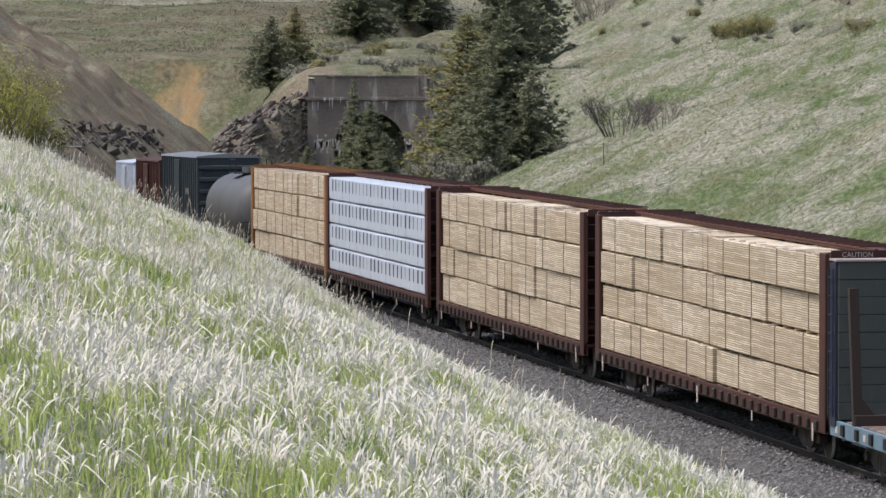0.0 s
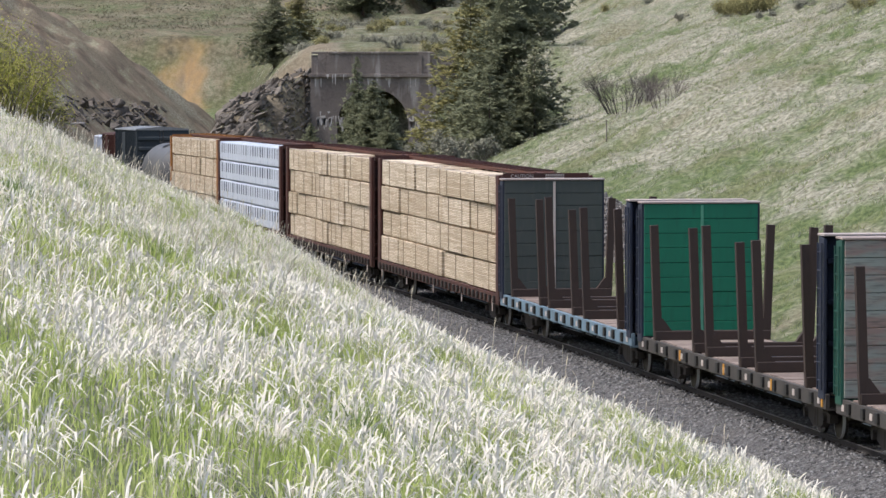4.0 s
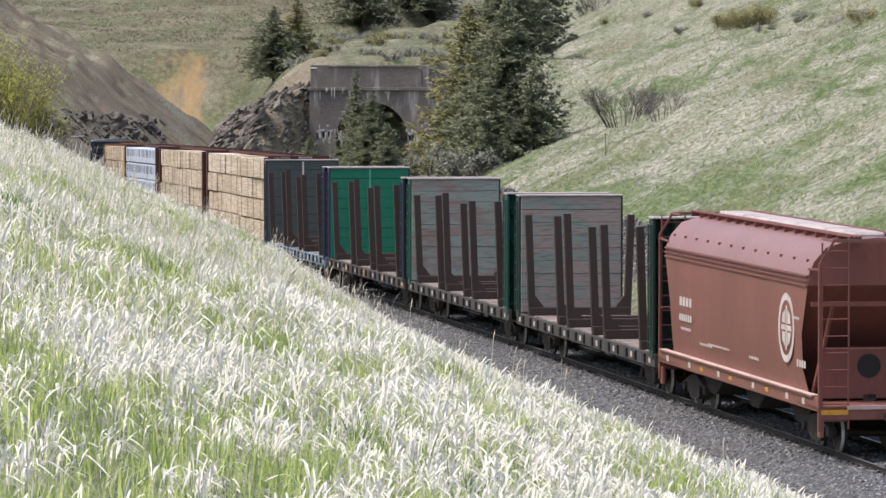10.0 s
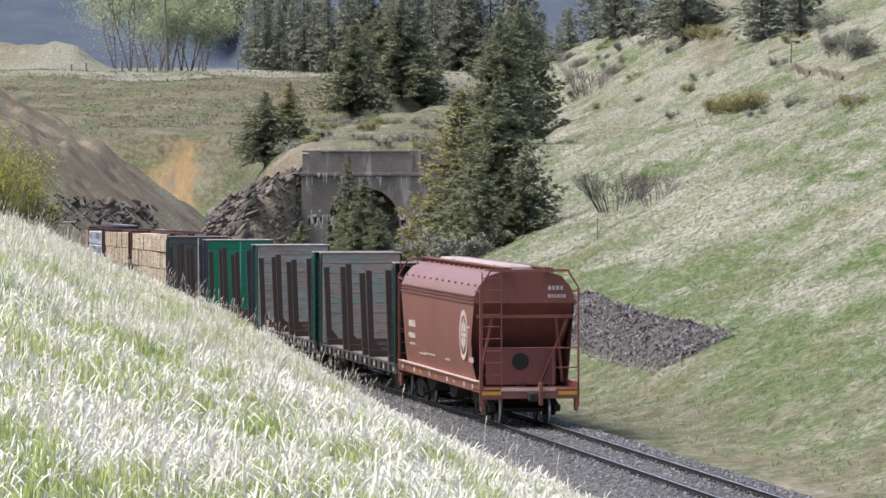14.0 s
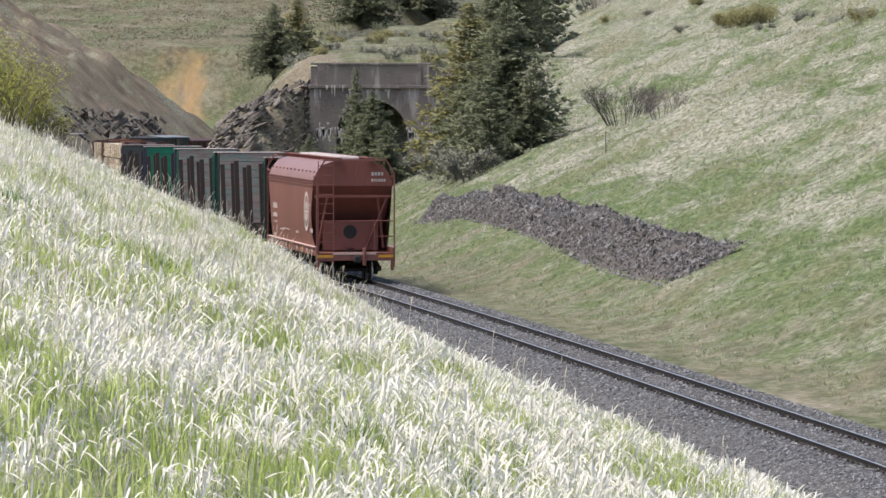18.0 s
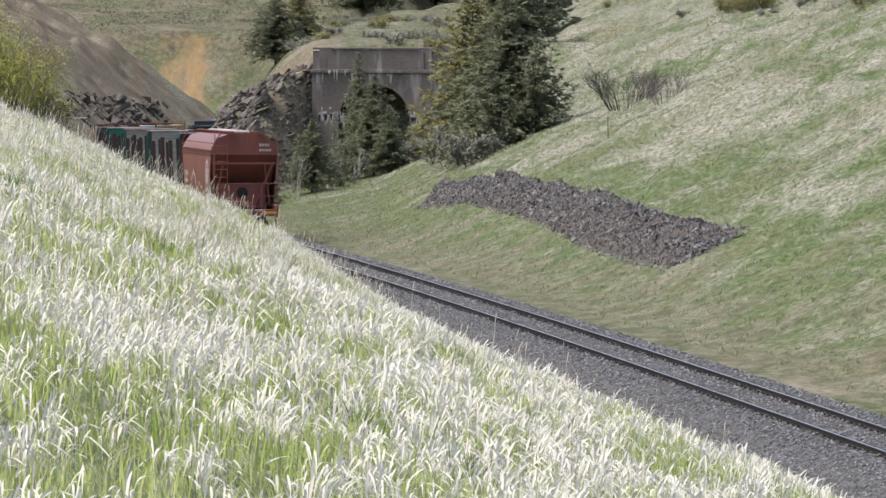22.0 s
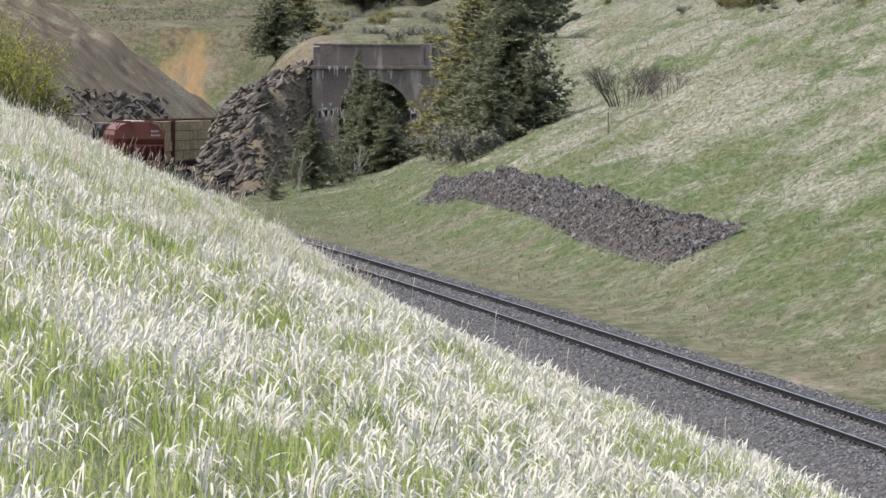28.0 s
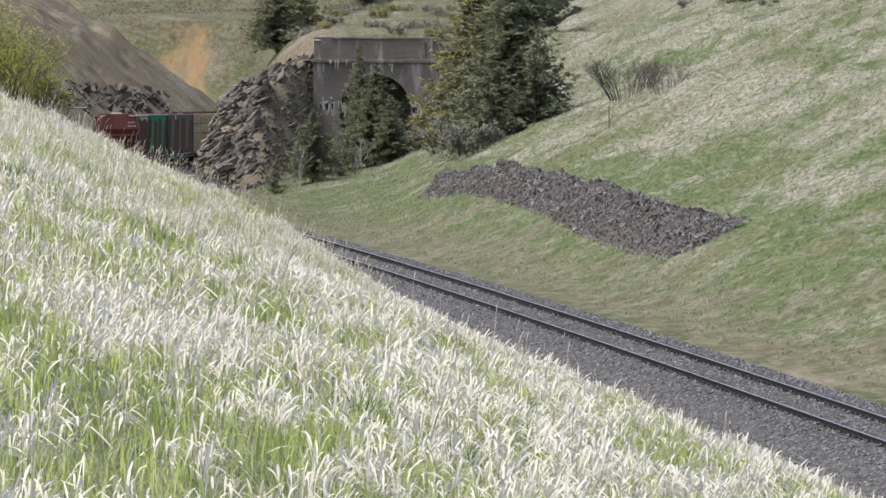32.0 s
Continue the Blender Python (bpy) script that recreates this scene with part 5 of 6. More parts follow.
    for x0, x1, z0 in ((xl + 0.4, xl + 2.3, 3.35), (cx + r + 0.15, xr - 0.1, 3.25)):
        for i in range(12):
            x, w, L = rr.uniform(x0, x1), rr.uniform(0.05, 0.16), rr.uniform(0.3, 0.9)
            bm.faces.new([bm.verts.new(p) for p in ((x - w, Y0 - 0.007, z0 + rr.uniform(-0.1, 0.25)), (x + w, Y0 - 0.007, z0 + rr.uniform(-0.1, 0.25)), (x + w * 0.3, Y0 - 0.007, z0 - L), (x - w * 0.3, Y0 - 0.007, z0 - L))])
    tagged(part("lime_stain", bm, "lime", ob, "pale lime streaks run down the wall"), kind="stuff")
    # barrel lining and the dark bore
    verts, faces = [], []
    for d in (0.0, 9.0):
        verts += [(x, Y0 + 0.9 + d, z) for x, z in ring]
    faces = [(i, i + 1, k + i + 1, k + i) for i in range(k - 1)] + [tuple(range(k, 2 * k))]
    raw("bore", verts, faces, "black", ob, "dark bore of the tunnel")
    # side wing of rough masonry in the hill
    for row in range(9):
        for col in range(3):
            bm = B()
            x0 = xr + 0.05 + col * 0.42 + (0.2 if row % 2 else 0)
            box(bm, x0, x0 + 0.4, Y0 + 0.5 + col * 0.25, Y0 + 1.3, 3.9 + row * 0.42, 3.9 + row * 0.42 + 0.4, 0.03)
            part("block", bm, "concrete", ob)
    return ob


portal()


# ---- rock outcrop ----
M["rock"] = varied("layered_grey_rock", (0.08, 0.069, 0.057), (0.27, 0.237, 0.2), 0.92, 2.2, 0.06)


def stone_mesh(seed, flat=0.55):
    """A split, angular slab: the hull of a few random points."""
    rr = random.Random(seed)
    bm = B()
    for i in range(11):
        bm.verts.new((rr.uniform(-0.5, 0.5), rr.uniform(-0.5, 0.5), rr.uniform(-0.5, 0.5) * flat))
    for sx in (-0.42, 0.42):
        for sy in (-0.42, 0.42):
            bm.verts.new((sx * rr.uniform(0.8, 1.1), sy * rr.uniform(0.8, 1.1), rr.choice((-1, 1)) * 0.4 * flat))
    g = bmesh.ops.convex_hull(bm, input=bm.verts[:])
    bmesh.ops.delete(bm, geom=list({v for v in g["geom_interior"] if isinstance(v, bmesh.types.BMVert)}), context="VERTS")
    me_ = bpy.data.meshes.new("stone")
    bm.to_mesh(me_), bm.free()
    me_.materials.append(M["rock"])
    return me_


STONES = [stone_mesh(i, (0.4, 0.55, 0.7)[i % 3]) for i in range(14)]
outcrop = thing("rock_outcrop", "grey layered rock outcrop of split slabs beside the cut", "rock")
rr = random.Random(77)
count = 0
while count < 295:
    X, Y = rr.uniform(-17.4, -9.3), rr.uniform(325, 352)
    if X > -13.2 + 0.12 * (Y - 325) and Y < 338 and rr.random() < 0.93:   # scree below the portal
        continue
    z = float(ground_z(X, Y))
    if z < -2.2 or z > 4.5 + 0.42 * (X + 15) or X - float(track_x(np.array(Y))) < 4.2:
        continue
    sz = rr.uniform(0.5, 0.95) if rr.random() < 0.8 else rr.uniform(0.95, 1.6)
    ob = new("stone", STONES[count % 14])
    ob.parent = outcrop
    ob.matrix_basis = pose(X, Y, z - 0.2 * sz, rr.uniform(-28, -4), rr.uniform(-42, -12), rr.uniform(-22, 22)) @ Matrix.Diagonal((sz * rr.uniform(1.0, 1.9), sz, sz * rr.uniform(0.5, 0.95), 1))
    count += 1


# smaller split pieces filling the face, as one part
V, F, k = [], [], 0
for i in range(5200):
    X, Y = rr.uniform(-18.2, -8.8), rr.uniform(322, 352)
    pieces = STONES[i % 14]
    sz = rr.uniform(0.3, 0.75) if X < -12.5 else rr.uniform(0.12, 0.4)
    m = pose(X, Y, -0.05, rr.uniform(-35, 5), rr.uniform(-45, -5), rr.uniform(-40, 40)) @ Matrix.Diagonal((sz * rr.uniform(0.8, 1.8), sz, sz * rr.uniform(0.6, 1.2), 1))
    V.append(([tuple(m @ v.co) for v in pieces.vertices], X, Y))
    F += [tuple(q + k for q in p.vertices) for p in pieces.polygons]
    k += len(pieces.vertices)
zs = ground_z(np.array([p[1] for p in V]), np.array([p[2] for p in V]))
near = track_x(np.array([p[2] for p in V])) + 4.2
allv = [(x, y, z + (float(h) if px > nr and h < 4.8 + 0.42 * (px + 15) else -30.0)) for (pts, px, py), h, nr in zip(V, zs, near) for x, y, z in pts]
M["rock_bits"] = varied("split_grey_rock", (0.07, 0.06, 0.05), (0.24, 0.21, 0.178), 0.92, 2.2, 0.05, "island", 0.7)
tagged(raw("split_rock", allv, F, "rock_bits", outcrop, "small split rock between the slabs"), kind="stuff")


ledge = thing("rock_ledge", "dark grey broken rock ledge at the foot of the dirt cut", "rock")
M["rock_dark"] = varied("dark_shale", (0.045, 0.04, 0.036), (0.15, 0.13, 0.11), 0.94, 2.0, 0.08)
SHALE = []
for st in STONES:
    c_ = st.copy()
    c_.materials.clear()
    c_.materials.append(M["rock_dark"])
    SHALE.append(c_)
rr = random.Random(78)
for i in range(240):
    u = rr.uniform(50, 290)
    Y = seat(u, rr.uniform(158, 200) + 0.12 * (u - 60), 330)
    if Y > 520:
        continue
    X, sz = place_at(u, Y), rr.uniform(0.4, 1.0) if i % 5 else rr.uniform(1.0, 1.7)
    ob = new("stone", SHALE[i % 14])
    ob.parent = ledge
    ob.matrix_basis = pose(X, Y, float(ground_z(X, Y)) - 0.2 * sz, rr.uniform(-40, 40), rr.uniform(-30, 50), rr.uniform(-90, 90)) @ Matrix.Diagonal((sz * rr.uniform(0.9, 1.5), sz, sz * rr.uniform(0.8, 1.3), 1))


# ---- rubble heap along the slope ----
M["rubble"] = varied("dark_rubble", (0.035, 0.032, 0.029), (0.3, 0.278, 0.262), 0.95, 7.0, 0.02, "island", 0.75)
M["heap"] = varied("dark_heap_soil", (0.05, 0.043, 0.038), (0.15, 0.13, 0.115), 0.97, 2.5, 0.12)


def heap_line(u):
    """Middle of the heap, u from its near end to its far end."""
    Y = 172.0 + 79.0 * u
    return float(track_x(np.array(Y))) + 9.9 + 1.85 * u - 0.25 * math.sin(u * 9), Y


def heap_half(u):
    return 1.55 - 0.65 * u


def heap_height(u, v):
    """Height over the ground at u along and v (-1..1) across."""
    body = max(0.0, 1 - abs(v) ** 1.7) * min(1, u / 0.06 + 0.05) * min(1, (1 - u) / 0.035 + 0.05)
    return body * (0.66 + 0.14 * math.sin(u * 41) + 0.12 * math.sin(u * 73 + 2) + 0.12 * math.sin(u * 131 + v * 4))


CLODS = []
for st in STONES[2:8]:
    c_ = st.copy()
    c_.materials.clear()
    c_.materials.append(M["heap"])
    CLODS.append(c_)


def rubble_heap():
    ob = thing("rubble_heap", "long dark heap of broken rubble on the grassy slope", "rubble heap")
    V, nu, nv = [], 260, 14
    rr = random.Random(8)
    for i in range(nu + 1):
        u = i / nu
        cx, cy = heap_line(u)
        for j in range(nv + 1):
            v = -1 + 2 * j / nv
            x, y = cx + v * heap_half(u) + rr.uniform(-0.05, 0.05), cy + v * 0.35
            V.append((x, y, -0.05 + heap_height(u, v) * (1 + rr.uniform(-0.12, 0.12))))
    V = np.array(V)
    V[:, 2] += ground_z(V[:, 0], V[:, 1])
    F = [(i * (nv + 1) + j, i * (nv + 1) + j + 1, (i + 1) * (nv + 1) + j + 1, (i + 1) * (nv + 1) + j) for i in range(nu) for j in range(nv)]
    raw("heap_body", V, F, "heap", ob)
    V, F, at = [], [], []
    base = np.array([(1, 0, 0), (-1, 0, 0), (0, 1, 0), (0, -1, 0), (0, 0, 1), (0, 0, -1)], float)
    tri = ((0, 2, 4), (2, 1, 4), (1, 3, 4), (3, 0, 4), (2, 0, 5), (1, 2, 5), (3, 1, 5), (0, 3, 5))
    rn = np.random.RandomState(9)
    for i in range(17000):
        u, v = rn.uniform(0, 1), np.clip(rn.normal(-0.15, 0.55), -1.05, 1.05)
        cx, cy = heap_line(u)
        x, y = cx + v * heap_half(u), cy + v * 0.35
        z = heap_height(u, v)
        s_ = rn.uniform(0.025, 0.075) * (2.0 if rn.rand() < 0.05 else 1)
        m = np.array(Euler(rn.uniform(0, 6, 3)).to_matrix())
        pts = (base * np.array([1.4, 0.8, 0.6]) * (0.7 + 0.6 * rn.rand(6, 1)) * s_) @ m.T + (x, y, z)
        k = len(V)
        V.extend(map(tuple, pts))
        F.extend((a + k, b + k, c + k) for a, b, c in tri)
        at.append((x, y))
    at, V = np.array(at), np.array(V)
    V[:, 2] += np.repeat(ground_z(at[:, 0], at[:, 1]), 6)
    tagged(raw("loose_rubble", V, F, "rubble", ob, "broken dark fragments"), kind="stuff")
    # clods of dark soil along the crest
    for i in range(30):
        u, v = rr.uniform(0.02, 0.98), rr.uniform(-0.15, 0.3)
        cx, cy = heap_line(u)
        x, y, sz = cx + v * heap_half(u), cy + v * 0.35, rr.uniform(0.2, 0.5)
        c = new("clod", CLODS[i % len(CLODS)])
        c.parent = ob
        c.matrix_basis = pose(x, y, float(ground_z(x, y)) + heap_height(u, v) - 0.05 * sz, rr.uniform(-30, 30), rr.uniform(-30, 30), rr.uniform(0, 360)) @ Matrix.Diagonal((sz, sz * 0.8, sz * rr.uniform(0.9, 1.5), 1))


rubble_heap()


# ---- conifers ----
conifer_kind("bushy", 7, 6.0, 2.6, 18, 8, "needles", base=0.02, lift=0.4, shape=1.15)
conifer_kind("pine_b", 8, 9.0, 3.4, 20, 7, "needles_light", lift=0.3, base=0.1)
D_, E_, G_ = seat(735, 2, 342), seat(645, 27, 342), seat(948, -58, 342)
TREES = ((899, 281, 9.2, "broad", 0, 0.95), (834, 287, 10.0, "pine", 40, 1.1), (903, 352, 9.3, "broad", 80, 1.0), (940, 372, 10.5, "broad", 200, 0.85), (868, 276, 5.2, "bushy", 120, 1.1), (948, 279, 5.0, "bushy", 10, 0.9), (822, 279, 4.2, "bushy", 33, 0.9),
         (634, 328, 8.4, "fir", 60, 0.72), (662, 325, 6.6, "broad", 90, 0.95), (688, 322, 4.4, "fir", 200, 1.3), (552, 312, 4.7, "broad", 20, 0.95), (600, 316, 2.8, "bushy", 70, 1.0), (484, 306, 1.9, "bushy", 0, 1.1),
         (488, 366, 5.6, "broad", 15, 1.15), (530, 372, 4.6, "pine", 200, 1.3), (645, E_, E_ * 0.0192, "broad", 100, 1.05), (728, D_, D_ * 0.0202, "broad", 230, 1.1), (690, D_ + 4, D_ * 0.014, "broad", 10, 1.1), (772, D_ + 8, D_ * 0.014, "fir", 50, 1.5),
         (948, G_, 8.5, "fir_b", 140, 1.2), (428, 358, 2.0, "fir", 0, 0.8))
for u, Y, h, key, turn, wide in TREES:
    conifer(key, place_at(u, Y), Y, h, turn, wide, "light olive pine on the slope" if key.startswith("pine") else "dark green fir on the grassy slope")
# the wood along the upper edge
rr = random.Random(12)
for i in range(125):
    u = rr.uniform(462, 1445) if i % 3 else rr.uniform(456, 860)
    if 1238 < u < 1318 or 925 < u < 965:
        continue
    if u > 960:
        Y = seat(u, -112 + rr.uniform(-9, 8)) + rr.choice((0, 0, 8, 20, 38, 60)) * rr.random()
        h = rr.uniform(7, 10.5)
    else:
        Y, h = rr.uniform(712, 800), rr.uniform(9, 16)
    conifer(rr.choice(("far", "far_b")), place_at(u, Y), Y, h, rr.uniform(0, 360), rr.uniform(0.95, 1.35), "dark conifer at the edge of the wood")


for i in range(22):
    u, Y = rr.uniform(880, 1010), rr.uniform(520, 720)
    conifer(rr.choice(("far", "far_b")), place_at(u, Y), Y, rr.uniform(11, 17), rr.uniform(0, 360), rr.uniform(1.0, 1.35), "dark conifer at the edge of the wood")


# ---- leafless and leafy shrubs, sage ----
def twig_tree(name, label, category, X, Y, height, spread, stems, mat, seed, leaves=None, leaf_size=0.12, group="", droop=0.0, per=10, depth=3, thick=1.0, straight=0.62, loose=0.06):
    rr = random.Random(seed)
    ob = thing(name, label, category, group)
    bv, bf, tips = [], [], []

    def grow(p, d, L, r, depth):
        q = p + d * L
        u = d.orthogonal().normalized()
        w = d.cross(u)
        i = len(bv)
        for c, rad in ((p, r), (q, r * 0.62)):
            bv.extend(tuple(c + (u * ca + w * sa) * rad) for ca, sa in ((1, 0), (-0.5, 0.87), (-0.5, -0.87)))
        bf.extend(((i, i + 1, i + 4, i + 3), (i + 1, i + 2, i + 5, i + 4), (i + 2, i, i + 3, i + 5)))
        tips.append((p, q))
        if depth == 0:
            return
        for k in range(rr.choice((2, 3))):
            nd = (d + Vector((rr.uniform(-1, 1), rr.uniform(-1, 1), rr.uniform(-0.3, 0.6) - droop)) * straight).normalized()
            grow(p + d * L * rr.uniform(0.55, 1.0), nd, L * rr.uniform(0.55, 0.8), r * 0.6, depth - 1)
    for k in range(stems):
        a = rr.uniform(0, 6.28)
        d = Vector((math.cos(a) * spread, math.sin(a) * spread, rr.uniform(0.8, 1.2))).normalized()
        grow(Vector((math.cos(a) * 0.12 * stems ** 0.5, math.sin(a) * 0.12 * stems ** 0.5, -0.1)), d, height * rr.uniform(0.36, 0.5), (0.006 * height + 0.014) * thick, depth)
    raw("branchwork", bv, bf, mat, ob)
    if leaves:
        rn = np.random.RandomState(seed)
        V, F = [], []
        for p, q in tips:
            for k in range(per):
                c = np.array(p.lerp(q, rn.rand())) + rn.normal(size=3) * loose * height
                s_ = leaf_size * rn.uniform(0.6, 1.4)
                a, b = rn.normal(size=3), rn.normal(size=3)
                a, b = a / np.linalg.norm(a) * s_, b / np.linalg.norm(b) * s_
                i = len(V)
                V += [tuple(c - a * 0.5), tuple(c + b * 0.5), tuple(c + a), tuple(c - b * 0.5)]
                F.append((i, i + 1, i + 2, i + 3))
        raw("leaves", V, F, leaves, ob)
    ob.matrix_basis = pose(X, Y, float(ground_z(X, Y)))
    return ob


M["twig"] = varied("grey_twigs", (0.08, 0.064, 0.06), (0.17, 0.14, 0.13), 0.9, 5.0, 0)
M["twig_dark"] = varied("dark_grey_twigs", (0.03, 0.026, 0.025), (0.075, 0.063, 0.06), 0.9, 5.0, 0)
M["twig_pale"] = varied("bleached_twigs", (0.3, 0.28, 0.26), (0.45, 0.43, 0.4), 0.9, 5.0, 0)
M["leaf_yellow"] = varied("fresh_yellow_leaves", (0.2, 0.2, 0.03), (0.34, 0.33, 0.07), 0.7, 1.0, 0, "island", soft=True)
M["leaf_pale"] = varied("pale_spring_leaves", (0.27, 0.3, 0.15), (0.42, 0.44, 0.25), 0.7, 0.6, 0, "island", soft=True)
M["sage"] = varied("grey_sage_leaves", (0.15, 0.15, 0.105), (0.28, 0.27, 0.2), 0.9, 1.5, 0, "island", soft=True)
M["olive"] = varied("olive_shrub_leaves", (0.17, 0.16, 0.07), (0.3, 0.27, 0.11), 0.9, 1.5, 0, "island", soft=True)

for u, v, h, sp, stems, mat, label in ((1108, 194, 2.4, 0.55, 58, "twig_dark", "leafless grey shrub on the grassy slope"), (1178, 190, 1.7, 0.35, 22, "twig", "small leafless grey shrub on the grassy slope"),
                                       (1057, -8, 2.6, 0.5, 44, "twig", "purple-grey leafless shrub on the upper slope"), (1185, -95, 2.0, 0.7, 12, "twig", "grey leafless thicket below the wood"),
                                       (1150, -100, 1.8, 0.7, 10, "twig", "grey leafless thicket below the wood"), (1020, -55, 1.4, 0.7, 8, "twig", "low grey shrub on the upper slope")):
    Y = seat(u, v)
    twig_tree("bare_shrub", label, "shrub", place_at(u, Y), Y, h, sp, stems, mat, int(u) % 97, group="shrubs", thick=0.6, straight=0.55, depth=4)
twig_tree("bare_shrub", "bleached dead sapling beside the firs", "shrub", place_at(528, 306), 306, 3.0, 0.35, 2, "twig_pale", 6, group="shrubs")
twig_tree("bare_shrub", "grey leafless shrub by the portal", "shrub", place_at(615, 316), 316, 2.6, 0.5, 6, "twig_pale", 16, group="shrubs")
for i, (u, Y, h) in enumerate(((790, 285, 2.4), (818, 278, 2.8), (770, 300, 2.2), (835, 272, 2.0), (745, 322, 1.6), (800, 310, 2.6))):
    twig_tree("sage_bush", "grey-green sage bush at the foot of the firs", "shrub", place_at(u, Y), Y, h, 0.8, 8, "twig", 20 + i, "sage", 0.08, "shrubs", per=34)
for i, (u, v, h) in enumerate(((1325, 17, 1.3), (1358, 15, 1.5), (1300, 18, 1.0), (1105, -48, 1.2), (1250, -130, 1.6), (1265, -110, 1.3), (1040, -60, 1.2), (1500, -90, 1.2), (1545, -85, 1.4), (1480, -130, 1.3), (1010, -70, 1.2))):
    Y = seat(u, v)
    twig_tree("olive_shrub", "low olive shrub in dry grass", "shrub", place_at(u, Y), Y, h, 1.3, 9, "twig", 40 + i, "olive" if i in (0, 1, 2, 4, 5) else "sage", 0.06, "shrubs", per=30, loose=0.16)
rr = random.Random(31)
for i in range(46):
    u, v = rr.uniform(965, 1566), rr.uniform(-125, 25) if i % 3 else rr.uniform(-130, -50)
    Y = seat(u, v)
    twig_tree("sage_bush", "low grey-green sage bush in dry grass", "shrub", place_at(u, Y), Y, rr.uniform(0.5, 1.0), 1.4, 4, "twig", 140 + i, rr.choice(("sage", "sage", "olive")), 0.055, "shrubs", per=40, depth=2, loose=0.16)
for i, (u, Y, h) in enumerate(((20, 318, 6.6), (-25, 322, 7.2), (46, 324, 4.6), (4, 326, 6.0))):
    twig_tree("leafy_bush", "yellow-green bush in fresh leaf on the cut slope", "shrub", place_at(u, Y), Y, h, 0.5, 7, "twig", 60 + i, "leaf_yellow", 0.09, "shrubs", per=44, loose=0.09)
for i, (u, Y, h) in enumerate(((250, 752, 13), (285, 748, 10), (320, 756, 12), (355, 750, 10.5), (225, 765, 10), (300, 770, 13), (340, 775, 13), (380, 768, 10), (270, 778, 14), (368, 746, 6), (310, 744, 6))):
    twig_tree("broadleaf_tree", "pale green broadleaf tree in spring on the terrace", "tree", place_at(u, Y), Y, h * 1.6, 0.3, 3, "twig", 80 + i, "leaf_pale", 0.16, "broadleaf trees", per=46, depth=4, loose=0.11)
rr = random.Random(33)
for i in range(34):
    u, Y = rr.uniform(500, 800), rr.uniform(343, 420)
    twig_tree("sage_bush", "low olive-grey bush on the slope over the portal", "shrub", place_at(u, Y), Y, rr.uniform(0.5, 1.3), 1.2, 5, "twig", 240 + i, rr.choice(("sage", "olive", "sage")), 0.07, "shrubs", per=26, depth=2, loose=0.14)


def earth_step():
    V, F, n = [], [], 40
    rr = random.Random(19)
    for i in range(n + 1):
        u = 1405 + 215 * i / n
        Y = seat(u, -52 + 30 * i / n, 300)
        X = place_at(u, Y)
        h = 0.42 * min(1, i / 4) * rr.uniform(0.75, 1.2)
        for dy, up in ((-0.5, -0.1), (-0.1, 0.35 * h), (0.15, h), (1.2, h * 0.9), (4.0, -0.1)):
            V.append((X, Y + dy, up + float(ground_z(X, Y + dy))))
    F = [(i * 5 + j, i * 5 + 5 + j, i * 5 + 6 + j, i * 5 + 1 + j) for i in range(n) for j in range(4)]
    tagged(raw("earth_step", V, F, "heap_brown"), "dark eroded earth step across the dry hillside", "earth bank")


M["heap_brown"] = varied("eroded_brown_soil", (0.06, 0.052, 0.038), (0.2, 0.18, 0.125), 0.97, 1.6, 0.06)
earth_step()


# ---- poles, posts, log ----
def post(name, label, category, u, Y, h, r, group=""):
    X = place_at(u, Y)
    bm = B()
    rr = random.Random(int(u))
    rod(bm, (0, 0, -0.4), (rr.uniform(-0.04, 0.04) * h, 0, h), r, 8, r * 0.85)
    ob = part(name, bm, "post_wood")
    ob.matrix_basis = pose(X, Y, float(ground_z(X, Y)))
    return tagged(ob, label, category, group)


post("utility_pole", "tall weathered wooden utility pole on the terrace", "pole", 316, 690, 14, 0.16)
post("marker_post", "thin dark steel marker post in the grass", "post", 1076, 238, 1.25, 0.03)
for i, u in enumerate((145, 172, 235, 262, 290, 378, 440, 536, 568, 610)):
    post("fence_post", "weathered wooden fence post", "fence post", u, 700 + 2 * (i % 3), 1.9, 0.14, "fence posts")
sign = post("sign_post", "short post with a pale sign board", "sign", 1418, seat(1418, -68), 1.9, 0.05)
bm = B()
box(bm, 0.0, 0.6, -0.06, -0.03, 1.6, 1.78, 0.01)
part("board", bm, "white_paint", sign, "pale blank board")
bm = B()
rod(bm, (-1.4, 0, 0.1), (1.6, 0.3, 0.25), 0.1, 8, 0.06)
rod(bm, (0.3, 0.1, 0.2), (0.7, -0.2, 0.8), 0.05, 6, 0.02)
log = tagged(part("fallen_log", bm, M["twig_pale"]), "bleached fallen log on the dirt slope", "log")
lx, ly = place_at(120, 430), 430.0
log.matrix_basis = pose(lx, ly, float(ground_z(lx, ly)))


